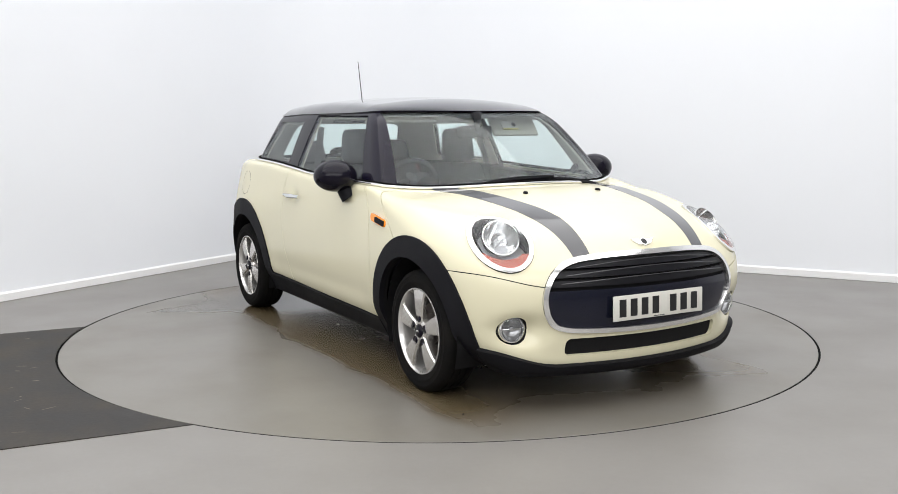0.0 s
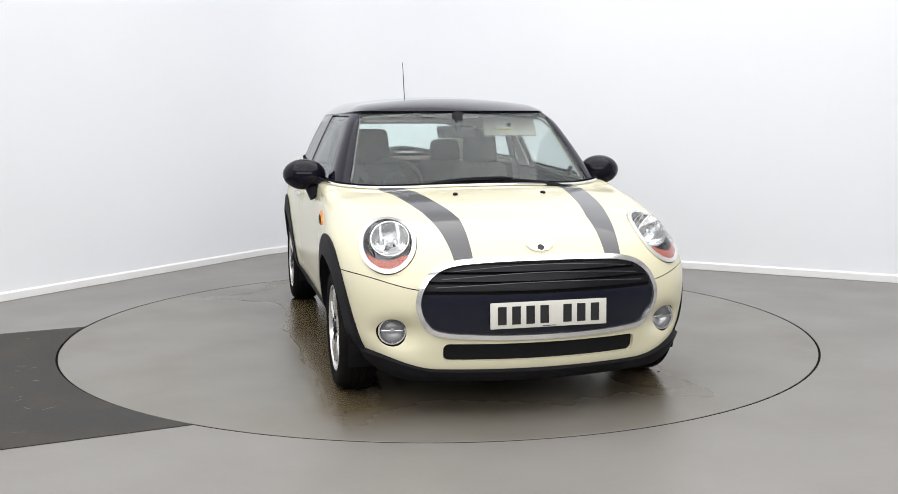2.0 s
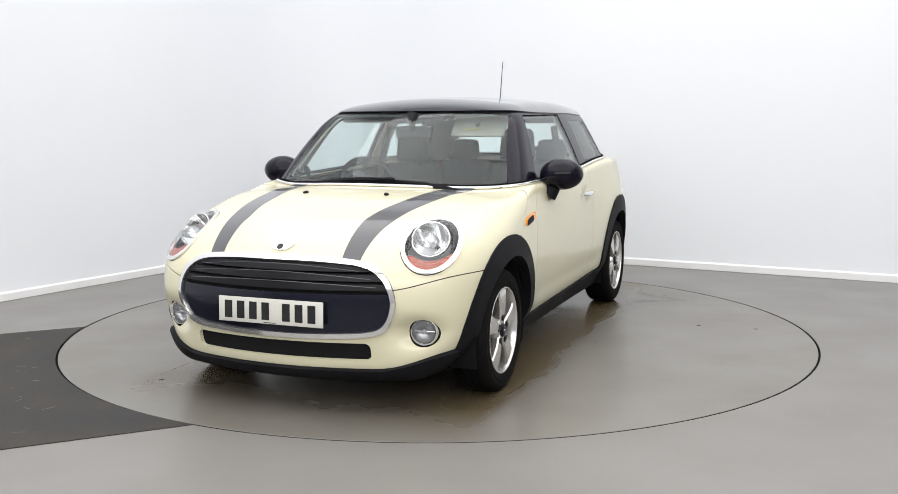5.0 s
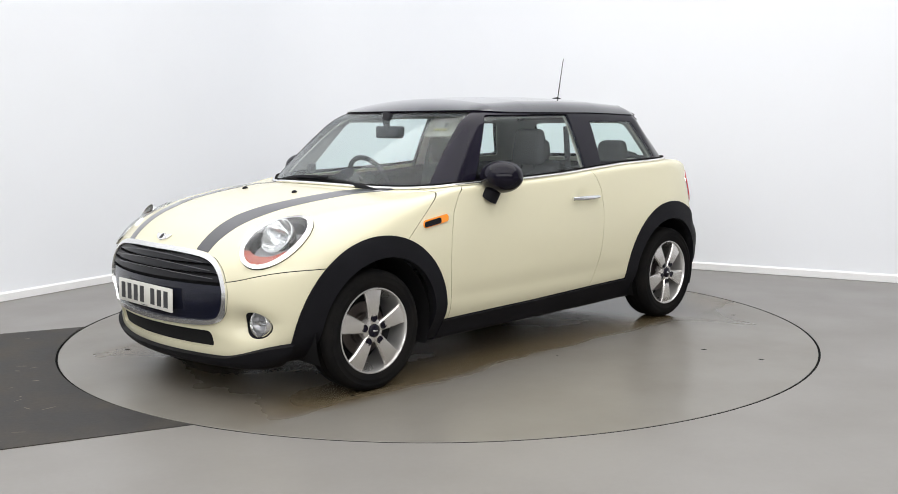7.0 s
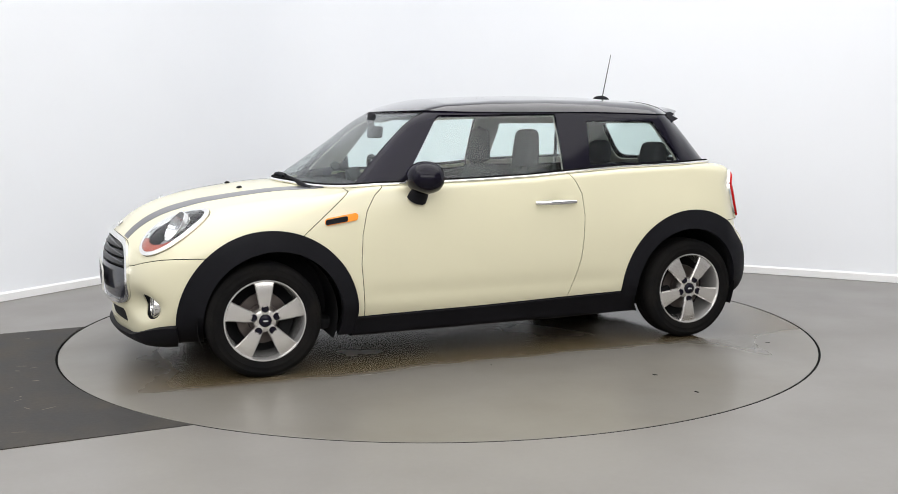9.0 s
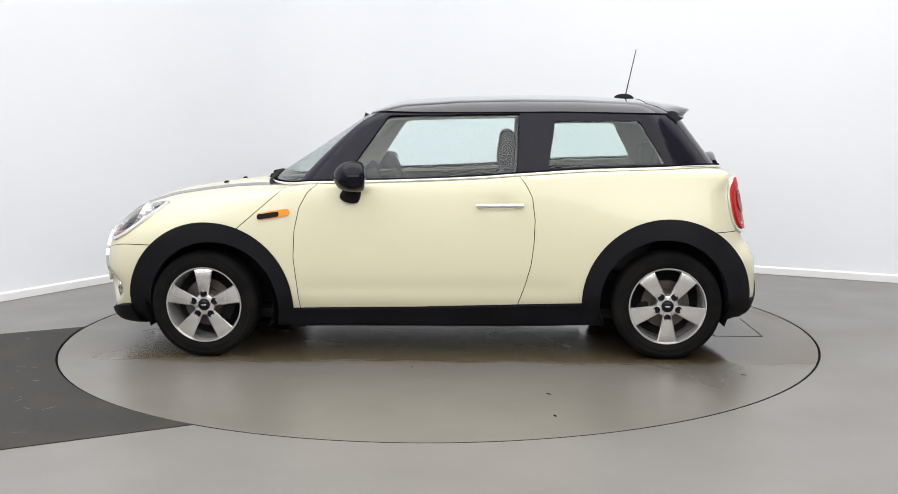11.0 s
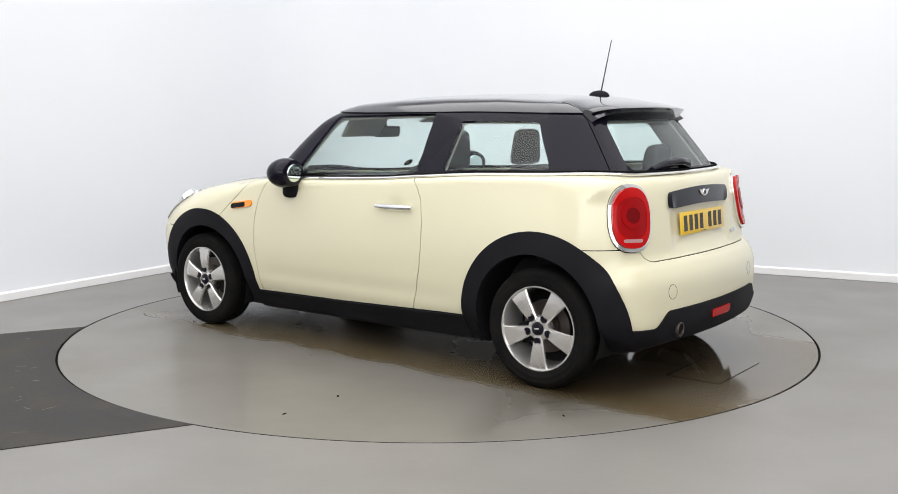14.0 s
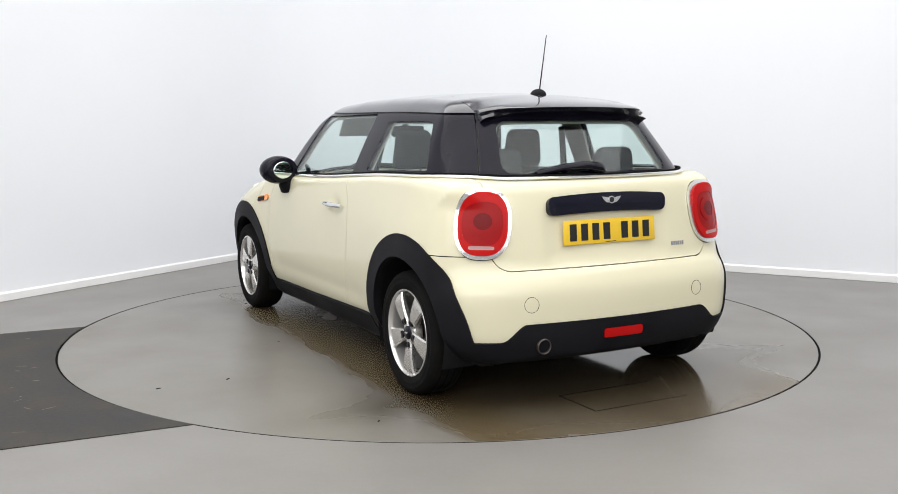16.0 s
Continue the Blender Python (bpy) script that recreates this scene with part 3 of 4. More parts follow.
TAIL_C, TAIL_N = (-1.60, 0.630, 0.823), (-0.72, 0.68, 0.10)
tail_outer, tail_inner = only(slant_oval(TAIL_C, TAIL_N, 0.115, 0.155, 2.5), behind), only(slant_oval(TAIL_C, TAIL_N, 0.099, 0.138, 2.6), behind)
tail_round = lambda r: only(slant_oval((-1.60, 0.630, 0.834), TAIL_N, r, r, 2.0), behind)
tail_strip = only(slant_oval((-1.60, 0.632, 0.719), TAIL_N, 0.050, 0.008, 6.0), behind)
fog_outer, fog_inner = only(oval(0.638, 0.370, 0.060, 0.060), ahead), only(oval(0.638, 0.370, 0.056, 0.056), ahead)

def refine(vf, times=1):
    """Split every triangle into four."""
    v, f = vf
    for _ in range(times):
        e = np.sort(np.concatenate([f[:, [0, 1]], f[:, [1, 2]], f[:, [2, 0]]]), 1)
        u, inv = np.unique(e, axis=0, return_inverse=True)
        m = inv.reshape(3, -1).T + len(v)
        v = np.concatenate([v, (v[u[:, 0]] + v[u[:, 1]]) / 2])
        f = np.concatenate([np.stack([f[:, 0], m[:, 0], m[:, 2]], 1), np.stack([m[:, 0], f[:, 1], m[:, 1]], 1), np.stack([m[:, 2], m[:, 1], f[:, 2]], 1), m])
    return v, f


def patch(g, times=2, vf=None):
    """The body near g < 0, finely divided and then cut along g."""
    near = clip(vf or body_vf, lambda p: g(p) - 0.05)
    return clip(refine(near, times), g)


painted = clip(body_vf, open_top, *ARCH_OUT, lambda p: 0.19 - p[:, 2])
# bonnet (clamshell), front bumper, side panels, doors, quarters, tailgate, rear bumper
panel("bonnet_skin", clip(painted, in_(g_clam), in_(g_seam), not_(lamp_outer), not_(g_grille)), f_body, CREAM, grp("bonnet", 0, "cream bonnet with two charcoal stripes"), label="cream bonnet with two charcoal stripes")
panel("front_bumper", clip(refine(clip(painted, lambda p: 1.25 - p[:, 0])), lambda p: 1.3 - p[:, 0], not_(g_seam), not_(lamp_outer), not_(g_grille, 0.001), not_(g_inlet, 0.001), not_(fog_outer), in_(lip_z)), f_body, CREAM, shell)
for half, low in ((left, "left"), (right, "right")):
    panel("front_side_panel", clip(painted, half, not_(g_clam), not_(g_door), in_(sill_z), lambda p: 0.3 - p[:, 0]), f_body, CREAM, shell)
    panel("door_skin", clip(painted, half, in_(g_door), in_(sill_z)), f_body, CREAM, grp("door", half is left, "closed cream door with chrome handle"))
    panel("rear_quarter", clip(painted, half, not_(g_door), lambda p: p[:, 0], in_(sill_z), not_(only(g_gate, lambda p: p[:, 0] < -1.2)), not_(tail_outer),
                               lambda p: np.minimum(in_(g_tail_z)(p), -1.2 - p[:, 0])), f_body, CREAM, shell)
panel("tailgate_skin", clip(painted, lambda p: p[:, 0] + 1.2, in_(g_gate), not_(tail_outer)), f_body, CREAM, grp("tailgate", 0, "cream tailgate with dark grip, badge and tinted glass"))
panel("rear_bumper", clip(refine(clip(painted, lambda p: p[:, 0] + 1.1)), lambda p: p[:, 0] + 1.2, not_(g_gate), not_(tail_outer), not_(g_tail_z), in_(skirt_z)), f_body, CREAM, shell)

# unpainted black trim: arches, sills, front lip, rear skirt
for i, (out, inn) in enumerate(zip(ARCH_OUT, ARCH_IN)):
    for half in (left, right):
        ring = clip(body_vf, half, lambda p, o=out: -o(p) - 0.006, inn, lambda p: 0.178 + 0.03 * (p[:, 0] < -1.2) - p[:, 2])
        panel("wheel_arch_trim", ring, f_body, PLASTIC, shell, 0.008, 0.03, "textured black plastic wheel arch")
for half in (left, right):
    panel("sill", clip(body_vf, half, *ARCH_OUT, not_(sill_z), lambda p: np.abs(p[:, 0]) - 1.2, lambda p: np.interp(p[:, 0], [-0.85, 0.1], [0.184, 0.158]) - p[:, 2]), f_body, PLASTIC, shell, 0.012, 0.03, "textured black plastic sill")
panel("front_lip", clip(refine(clip(body_vf, lambda p: 1.2 - p[:, 0], lambda p: p[:, 2] - 0.4)), *ARCH_OUT, not_(lip_z, -0.004), lambda p: 1.3 - p[:, 0], lambda p: 0.150 - p[:, 2]), f_body, PLASTIC, shell, 0.024, 0.04, "textured black plastic front lip")
panel("rear_skirt", clip(refine(clip(body_vf, lambda p: 1.1 + p[:, 0], lambda p: p[:, 2] - 0.5)), *ARCH_OUT, not_(skirt_z, -0.004), lambda p: 1.2 + p[:, 0], lambda p: 0.238 - 0.03 * step(0.5, 0.75, A(p)) - p[:, 2]), f_body, PLASTIC, shell, 0.009, 0.03, "textured black plastic rear skirt")
# dark structure behind the panel gaps, with door trims facing the cabin
lin = clip(body_vf, open_top, *ARCH_IN, not_(lamp_inner, -0.01), not_(tail_inner, 0.0), not_(fog_inner, -0.004))
panel("inner_structure", lin, f_body, DARK, shell, -0.016, 0.02)

# ---- glasshouse ----
above = lambda p: belt(p[:, 0]) - 0.012 - p[:, 2]
roof_z = lambda p: 1.316 + 0.006 * step(0, 0.4, p[:, 0]) - 0.016 * step(-0.6, -1.4, p[:, 0])
cab = clip(cabin_vf, above)
panel("roof", clip(cab, lambda p: roof_z(p) - p[:, 2]), f_cabin, BLACK_PAINT, shell, 0.010, 0.02, "glossy black roof")
band = clip(cab, lambda p: p[:, 2] - roof_z(p) - 0.004)
g_screen = lambda p: np.maximum((np.abs(p[:, 1]) - (0.668 - 0.33 * (p[:, 2] - 0.945))) * 0.95, 0.25 - p[:, 0])
side_glass = [(0.530, 0.93), (0.512, 0.955), (0.276, 1.294), (0.258, 1.302), (-0.44, 1.308), (-0.424, 0.93)]
g_side = lambda p: np.where(p[:, 0] > -1.5, poly_sdf(p[:, 0], p[:, 2], side_glass), 1)
quarter = spline([(-0.63, 1.24), (-0.625, 1.262), (-0.66, 1.270), (-0.9, 1.270), (-1.06, 1.268), (-1.095, 1.255), (-1.13, 1.19), (-1.20, 1.07), (-1.205, 1.045), (-1.17, 1.037), (-0.9, 1.030), (-0.63, 1.022), (-0.60, 1.028), (-0.60, 1.06)], 4)
g_quarter = lambda p: poly_sdf(p[:, 0], p[:, 2], quarter)
g_rear = lambda p: np.maximum((np.abs(p[:, 1]) - (0.570 - 0.33 * (p[:, 2] - 1.02))), p[:, 0] + 1.2)
g_rear_clear = lambda p: np.maximum(rbox(p[:, 1], p[:, 2] - 1.155, 0.472 - 0.28 * (p[:, 2] - 1.05), 0.122, 0.05), p[:, 0] + 1.2)
panel("windscreen", clip(band, in_(g_screen, 0.001)), f_cabin, GLASS, shell, 0.002, 0.004, "lightly green tinted windscreen", False)
for half in (left, right):
    panel("front_pillar", clip(band, half, not_(g_screen, 0.001), not_(g_side, 0.001), lambda p: -p[:, 0] - 0.1), f_cabin, PILLAR, shell, 0.003, 0.02)
    panel("door_window", clip(band, half, in_(g_side, 0.004)), f_cabin, GLASS, grp("door", half is left, "closed cream door with chrome handle"), 0.0, 0.004, "green tinted door glass", False)
    panel("rear_pillar", clip(band, half, not_(g_side, 0.003), lambda p: p[:, 0] + 0.1, not_(g_quarter, 0.0005), not_(g_rear, 0.002)), f_cabin, BLACK_GLOSS, shell, 0.003, 0.02)
    panel("quarter_window", clip(band, half, in_(g_quarter, 0.0005), lambda p: p[:, 0] + 0.3), f_cabin, GLASS_REAR, shell, 0.002, 0.004, "green tinted rear quarter glass", False)
panel("rear_window_frame", clip(band, in_(g_rear, 0.002), not_(g_rear_clear, 0.0005)), f_cabin, BLACK_GLOSS, grp("tailgate", 0, "cream tailgate with dark grip, badge and tinted glass"), 0.003, 0.012)
panel("rear_window", clip(band, in_(g_rear_clear, 0.0005)), f_cabin, GLASS_REAR, grp("tailgate", 0, "cream tailgate with dark grip, badge and tinted glass"), 0.002, 0.004, "green tinted tailgate glass", False)
inner = clip(cab, not_(g_screen, 0.004), lambda p: np.where(A(p) > 0.3, not_(g_side, 0.004)(p), -1), lambda p: np.where(A(p) > 0.3, not_(g_quarter, 0.004)(p), -1),
             lambda p: np.where(p[:, 0] < -1.2, not_(g_rear_clear, 0.004)(p), -1))
panel("headlining", clip(inner, lambda p: 0.99 - p[:, 2]), f_cabin, LINING, shell, -0.028, 0.008, "pale cloth headlining and pillar trims")
lip = clip(cab, lambda p: np.abs(p[:, 2] - roof_z(p) - 0.0) - 0.006)
panel("roof_gutter", lip, f_cabin, GAP, shell, 0.002, 0.01)

# bright strip round the waist
pts = []
for k in range(220):
    a = k * math.tau / 220
    c, s = math.cos(a), math.sin(a)
    lo, hi = 0.3, 2.0
    for _ in range(24):
        r = (lo + hi) / 2
        x, y = np.array([-0.35 + r * c]), np.array([r * s])
        if f_cabin(x, y, belt(x) + 0.005)[0] < 0.013:
            lo = r
        else:
            hi = r
    x, y = -0.35 + lo * c, lo * s
    p = onto(f_body, np.array([[x, y, float(belt(x)) + 0.003]]), 0.0, 4)[0]
    x -= 0.014 * float(step(-1.3, -1.5, x))
    pts.append(Vector((x, y, max(p[2], belt(x) - 0.012) + 0.008)))
bm = sweep(bmesh.new(), pts, 0.0085, 8, True, 0.9)
part("waist_strip", bm, CHROME_BRIGHT, shell, "bright chrome strip under the windows")
seal = [Vector((-0.35 + (p.x + 0.35) * 0.992, p.y * 0.986, p.z + 0.010)) for p in pts]
part("window_seal", sweep(bmesh.new(), seal, 0.006, 6, True), GAP, shell, "thin black rubber seal below the glass")


# ---- lamps, grille, badges and small fittings ----
def on(f, x, y, z, off=0.0):
    p = onto(f, np.array([[x, y, z]], float), off, 8)
    n, _ = grad(f, p)
    return Vector(p[0]), Vector(n[0])


def facing(p, n, up=Vector((0, 0, 1))):
    """A frame at p whose z axis is n and whose y axis points up."""
    zx = n.normalized()
    xx = up.cross(zx).normalized()
    yy = zx.cross(xx)
    m = Matrix((xx, yy, zx)).transposed().to_4x4()
    m.translation = p
    return m


for s, half in ((1, left), (-1, right)):
    lamp_vf = refine(clip(body_vf, half, lambda p: lamp_outer(p) - 0.06), 2)
    panel("headlamp_surround", clip(lamp_vf, lamp_outer, not_(lamp_inner, 0.0)), f_body, CHROME_BRIGHT, grp("headlamp", s > 0, "oval headlamp in a bright chrome ring with amber indicator"), 0.010, 0.018, "bright chrome headlamp ring")
    lens_vf = clip(lamp_vf, in_(lamp_inner, 0.0005))
    panel("headlamp_lens", lens_vf, f_body, CLEAR, grp("headlamp", s > 0, "oval headlamp in a bright chrome ring with amber indicator"), 0.012, 0.003, "clear headlamp lens", False)
    panel("headlamp_housing", lens_vf, f_body, LAMP_GREY, grp("headlamp", s > 0, "oval headlamp in a bright chrome ring with amber indicator"), -0.085, 0.01)
    inner_oval = lamp_oval(0.104, 0.134)
    low = lambda p: np.maximum(-inner_oval(p - np.array((0, 0, 0.034))), p[:, 2] - 0.700)
    panel("indicator_lens", clip(lens_vf, low), f_body, AMBER_DULL, grp("headlamp", s > 0, "oval headlamp in a bright chrome ring with amber indicator"), 0.002, 0.004, "dull amber indicator lens")
    c, _ = on(f_body, LAMP_C[0], s * (LAMP_C[1] - 0.012), LAMP_C[2] + 0.026, -0.026)
    m = facing(c, Vector((0.80, 0.18 * s, 0.52)))
    bm = lathe(bmesh.new(), [(0.006, -0.055), (0.03, -0.05), (0.052, -0.03), (0.068, 0.0), (0.074, 0.018), (0.078, 0.018), (0.078, 0.0), (0.05, -0.06)], 40, m @ Matrix.Scale(1.1, 4))
    part("reflector_bowl", bm, CHROME_BRIGHT, grp("headlamp", s > 0, "oval headlamp in a bright chrome ring with amber indicator"))
    bm = lathe(bmesh.new(), [(0.0, 0.012), (0.012, 0.009), (0.016, -0.004), (0.014, -0.045)], 20, m)
    part("bulb_cap", bm, SATIN, grp("headlamp", s > 0, "oval headlamp in a bright chrome ring with amber indicator"))
    # fog lamps
    fc, fn = on(f_body, 1.80, 0.638 * s, 0.37, 0.0)
    m = facing(fc + Vector((0.013, 0, 0)), Vector((1, 0.12 * s, 0.04))) @ Matrix.Scale(0.94, 4)
    fog = grp("fog_lamp", s > 0, "round silver front fog lamp")
    part("fog_lamp_ring", lathe(bmesh.new(), [(0.064, -0.06), (0.066, 0.0), (0.063, 0.007), (0.058, 0.007), (0.055, 0.0), (0.054, -0.01)], 40, m), CHROME_BRIGHT, fog, "bright fog lamp ring")
    part("fog_lamp_bowl", lathe(bmesh.new(), [(0.055, -0.004), (0.052, -0.014), (0.036, -0.028), (0.016, -0.034), (0.0, -0.035)], 36, m), FOG_GREY, fog)
    part("fog_lamp_bar", block(bmesh.new(), -0.050, -0.006, -0.014, 0.050, 0.003, -0.006, 0.003, 2, m), SATIN, fog)
    part("fog_lamp_cap", lathe(bmesh.new(), [(0.0, -0.002), (0.011, -0.004), (0.014, -0.012), (0.014, -0.03)], 20, m), SATIN, fog)
    ob = part("fog_lamp_lens", lathe(bmesh.new(), [(0.056, 0.001), (0.045, 0.005), (0.024, 0.008), (0.0, 0.009)], 36, m), CLEAR, fog)
    ob.visible_shadow = False
    # tail lamps
    tail_vf = refine(clip(body_vf, half, lambda p: tail_outer(p) - 0.06), 2)
    panel("tail_lamp_surround", clip(tail_vf, tail_outer, not_(tail_inner, 0.0)), f_body, CHROME_BRIGHT, grp("tail_lamp", s > 0, "glossy red tail lamp in a bright chrome ring"), 0.012, 0.02, "bright chrome tail lamp ring")
    strip_g, core, ringed = tail_strip, tail_round(0.036), tail_round(0.060)
    field = only(slant_oval((-1.60, 0.632, 0.824), TAIL_N, 0.080, 0.096, 2.6), behind)
    panel("tail_lamp_field", clip(tail_vf, field, not_(ringed, 0.0)), f_body, RED_DEEP, grp("tail_lamp", s > 0, "glossy red tail lamp in a bright chrome ring"), 0.020, 0.02, "deep red inner lens")
    panel("tail_lamp_lens", clip(tail_vf, in_(tail_inner, 0.0005), not_(strip_g, 0.0), not_(field, 0.0)), f_body, RED, grp("tail_lamp", s > 0, "glossy red tail lamp in a bright chrome ring"), 0.022, 0.02, "glossy red tail lamp lens")
    panel("brake_lamp_ring", clip(tail_vf, ringed, not_(core, 0.0)), f_body, RED_DEEP, grp("tail_lamp", s > 0, "glossy red tail lamp in a bright chrome ring"), 0.0235, 0.02)
    panel("brake_lamp_core", clip(tail_vf, core), f_body, RED_DARK, grp("tail_lamp", s > 0, "glossy red tail lamp in a bright chrome ring"), 0.0215, 0.02, "darker red round lamp centre")
    panel("reversing_lamp", clip(tail_vf, strip_g), f_body, REVERSING, grp("tail_lamp", s > 0, "glossy red tail lamp in a bright chrome ring"), 0.021, 0.018)
    # side repeaters in the scuttle
    lean = lambda p: p[:, 2] - 0.783 - 0.14 * (0.873 - p[:, 0])
    sc_o = lambda p: rbox(p[:, 0] - 0.873, lean(p), 0.087, 0.019, 0.018)
    sc_i = lambda p: rbox(p[:, 0] - 0.900, lean(p) + 0.002, 0.058, 0.0135, 0.010)
    sc_vf = refine(clip(body_vf, half, lambda p: sc_o(p) - 0.05), 2)
    panel("side_repeater", clip(sc_vf, sc_o, not_(sc_i, 0.0)), f_body, AMBER, grp("scuttle_repeater", s > 0, "amber side repeater with black insert"), 0.009, 0.012, "bright amber side repeater")
    panel("repeater_insert", clip(sc_vf, sc_i), f_body, PLASTIC, grp("scuttle_repeater", s > 0, "amber side repeater with black insert"), 0.012, 0.012)
    # door handle
    bm = bmesh.new()
    hp = []
    for k in range(13):
        t = k / 12
        p, n = on(f_body, -0.213 - 0.247 * t, 0.83 * s, 0.829, 0.010)
        hp.append(Vector((p.x, s * (0.832 + 0.010 * math.sin(math.pi * t)), p.z)))
    sweep(bm, hp, lambda t: 0.0145 * (0.55 + 0.45 * math.sin(math.pi * min(max(t, 0.04), 0.96)) ** 0.5), 10)
    part("door_handle", bm, CHROME, grp("door", s > 0, "closed cream door with chrome handle"), "chrome bar door handle")
    # bonnet stripe, washer jet
    st_i = lambda p: np.interp(p[:, 0], [0.94, 1.45, 1.68, 1.91], [0.416, 0.337, 0.296, 0.256])
    stripe = lambda p: np.maximum.reduce([np.abs(np.abs(p[:, 1]) - st_i(p) - 0.060) - 0.058, in_(g_clam)(p), in_(g_seam)(p), not_(g_grille)(p) + 0.004, open_top(p), half(p)])
    panel("bonnet_stripe", clip(refine(clip(body_vf, half, lambda p: 0.75 - p[:, 0], lambda p: 0.55 - p[:, 2]), 1), stripe), f_body, STRIPE, grp("bonnet", 0, "cream bonnet with two charcoal stripes"), 0.0012, 0.001, "charcoal grey bonnet stripe")
    p, n = on(f_body, 1.285, 0.224 * s, 0.925, 0.003)
    bm = ball(bmesh.new(), (0, 0, 0), (0.013, 0.016, 0.009), 12, 8, facing(p, n))
    part("washer_jet", bm, PLASTIC, grp("bonnet", 0, "cream bonnet with two charcoal stripes"))
    # sun visor
    bm = block(bmesh.new(), -0.008, -0.16, -0.075, 0.008, 0.16, 0.075, 0.006, 2, pose(0.30, 0.35, 1.245, 0, -38, 0) if s > 0 else pose(0.26, -0.35, 1.292, 0, -75, 0))
    part("sun_visor", bm, LINING, shell)
    # door mirror
    mirror = new("door_mirror")
    mirror.parent = car
    mirror.matrix_basis = pose(OX + 0.435, OY + 0.870 * s, 0.985, 0, 0, 12 * s)
    bm = ball(bmesh.new(), (0, 0, 0), (0.104, 0.118, 0.085), 36, 24)
    for v in bm.verts:
        if v.co.x < -0.05:
            v.co.x = -0.05 + (v.co.x + 0.05) * 0.2
    part("mirror_housing", bm, BLACK_GLOSS, mirror, "glossy black mirror cap")
    bm = lathe(bmesh.new(), [(0, 0.001), (0.057, 0.0), (0.061, -0.004), (0.0, -0.006)], 36, pose(-0.0602, 0, 0, 0, -90, 0) @ Matrix.Diagonal((0.84, 1.12, 1, 1)))
    part("mirror_glass", bm, MIRROR, mirror, "oval mirror glass")
    bm = sweep(bmesh.new(), [Vector((0.0, -0.035 * s, -0.055)), Vector((0.005, -0.055 * s, -0.085)), Vector((0.010, -0.075 * s, -0.112))], lambda t: 0.044 + 0.016 * t, 16, False, 0.85)
    part("mirror_arm", bm, PLASTIC, mirror)

# grille
gr_vf = refine(clip(body_vf, lambda p: g_grille(p) - 0.05), 1)
inset = lambda d: (lambda p: g_grille(p) + d)
panel("grille_surround", clip(gr_vf, g_grille, not_(inset(0.020), 0.0)), f_body, CHROME_BRIGHT, grp("grille", 0, "black slatted grille in a chrome surround"), 0.016, 0.03, "chrome grille surround")
panel("grille_backing", clip(gr_vf, inset(0.018)), f_body, MESHY, grp("grille", 0, "black slatted grille in a chrome surround"), -0.035, 0.01)
panel("grille_lower_panel", clip(gr_vf, inset(0.0205), lambda p: p[:, 2] - 0.545), f_body, NAVY, grp("grille", 0, "black slatted grille in a chrome surround"), 0.004, 0.03, "glossy dark navy lower grille panel")
for z, hw in ((0.650, 0.40), (0.612, 0.452), (0.573, 0.478)):
    slat = lambda p, z=z: np.maximum(np.abs(p[:, 2] - z) - 0.0135, inset(0.0225)(p))
    panel("grille_slat", clip(refine(gr_vf), slat), f_body, MESHY, grp("grille", 0, "black slatted grille in a chrome surround"), 0.006, 0.03, "black grille slat")
    bm = sweep(bmesh.new(), [on(f_body, 1.95, y, z + 0.010, 0.007)[0] for y in np.linspace(-hw, hw, 21)], 0.0022, 6)
    part("slat_trim", bm, STRIPE, grp("grille", 0, "black slatted grille in a chrome surround"))
inlet_vf = refine(clip(body_vf, lambda p: g_inlet(p) - 0.05), 1)
panel("inlet_mesh", clip(inlet_vf, in_(g_inlet, -0.004)), f_body, MESHY, grp("lower_inlet", 0, "black lower air inlet"), -0.03, 0.006, "black lower air inlet")
for z in (0.262, 0.275, 0.288, 0.301, 0.314):
    bm = sweep(bmesh.new(), [on(f_body, 1.95, y, z, -0.022)[0] for y in np.linspace(-0.42, 0.42, 17)], 0.003, 4)
    part("inlet_bar", bm, PLASTIC, grp("lower_inlet", 0, "black lower air inlet"))
lipedge = lambda p: np.abs(g_inlet(p)) - 0.004
panel("inlet_edge", clip(refine(inlet_vf), lipedge), f_body, CREAM, grp("lower_inlet", 0, "black lower air inlet"), 0.0005, 0.03)


def number_plate(name, m, mat, label):
    bm = block(bmesh.new(), -0.260, -0.0555, 0, 0.260, 0.0555, 0.008, 0.003, 2, m)
    holder = grp(name, 0, label)
    part("plate_blank", bm, mat, holder)
    x = -0.209
    for i in range(7):
        bm = block(bmesh.new(), x - 0.019, -0.0385, 0.0075, x + 0.019, 0.0385, 0.0092, 0, 1, m)
        part("plate_bar", bm, INK, holder, smooth=False)
        x += 0.0625 + (0.040 if i == 3 else 0)
    part("plate_maker_bar", block(bmesh.new(), -0.03, -0.051, 0.0075, 0.03, -0.048, 0.0088, 0, 1, m), INK, holder, smooth=False)


number_plate("front_number_plate", facing(Vector((2.002, 0.004, 0.4595)), Vector((1, 0, 0.03))), PLATE_W, "white number plate with black bars")
number_plate("rear_number_plate", facing(Vector((-1.681, 0.0, 0.770)), Vector((-1, 0, 0.09))), PLATE_Y, "yellow number plate with black bars")


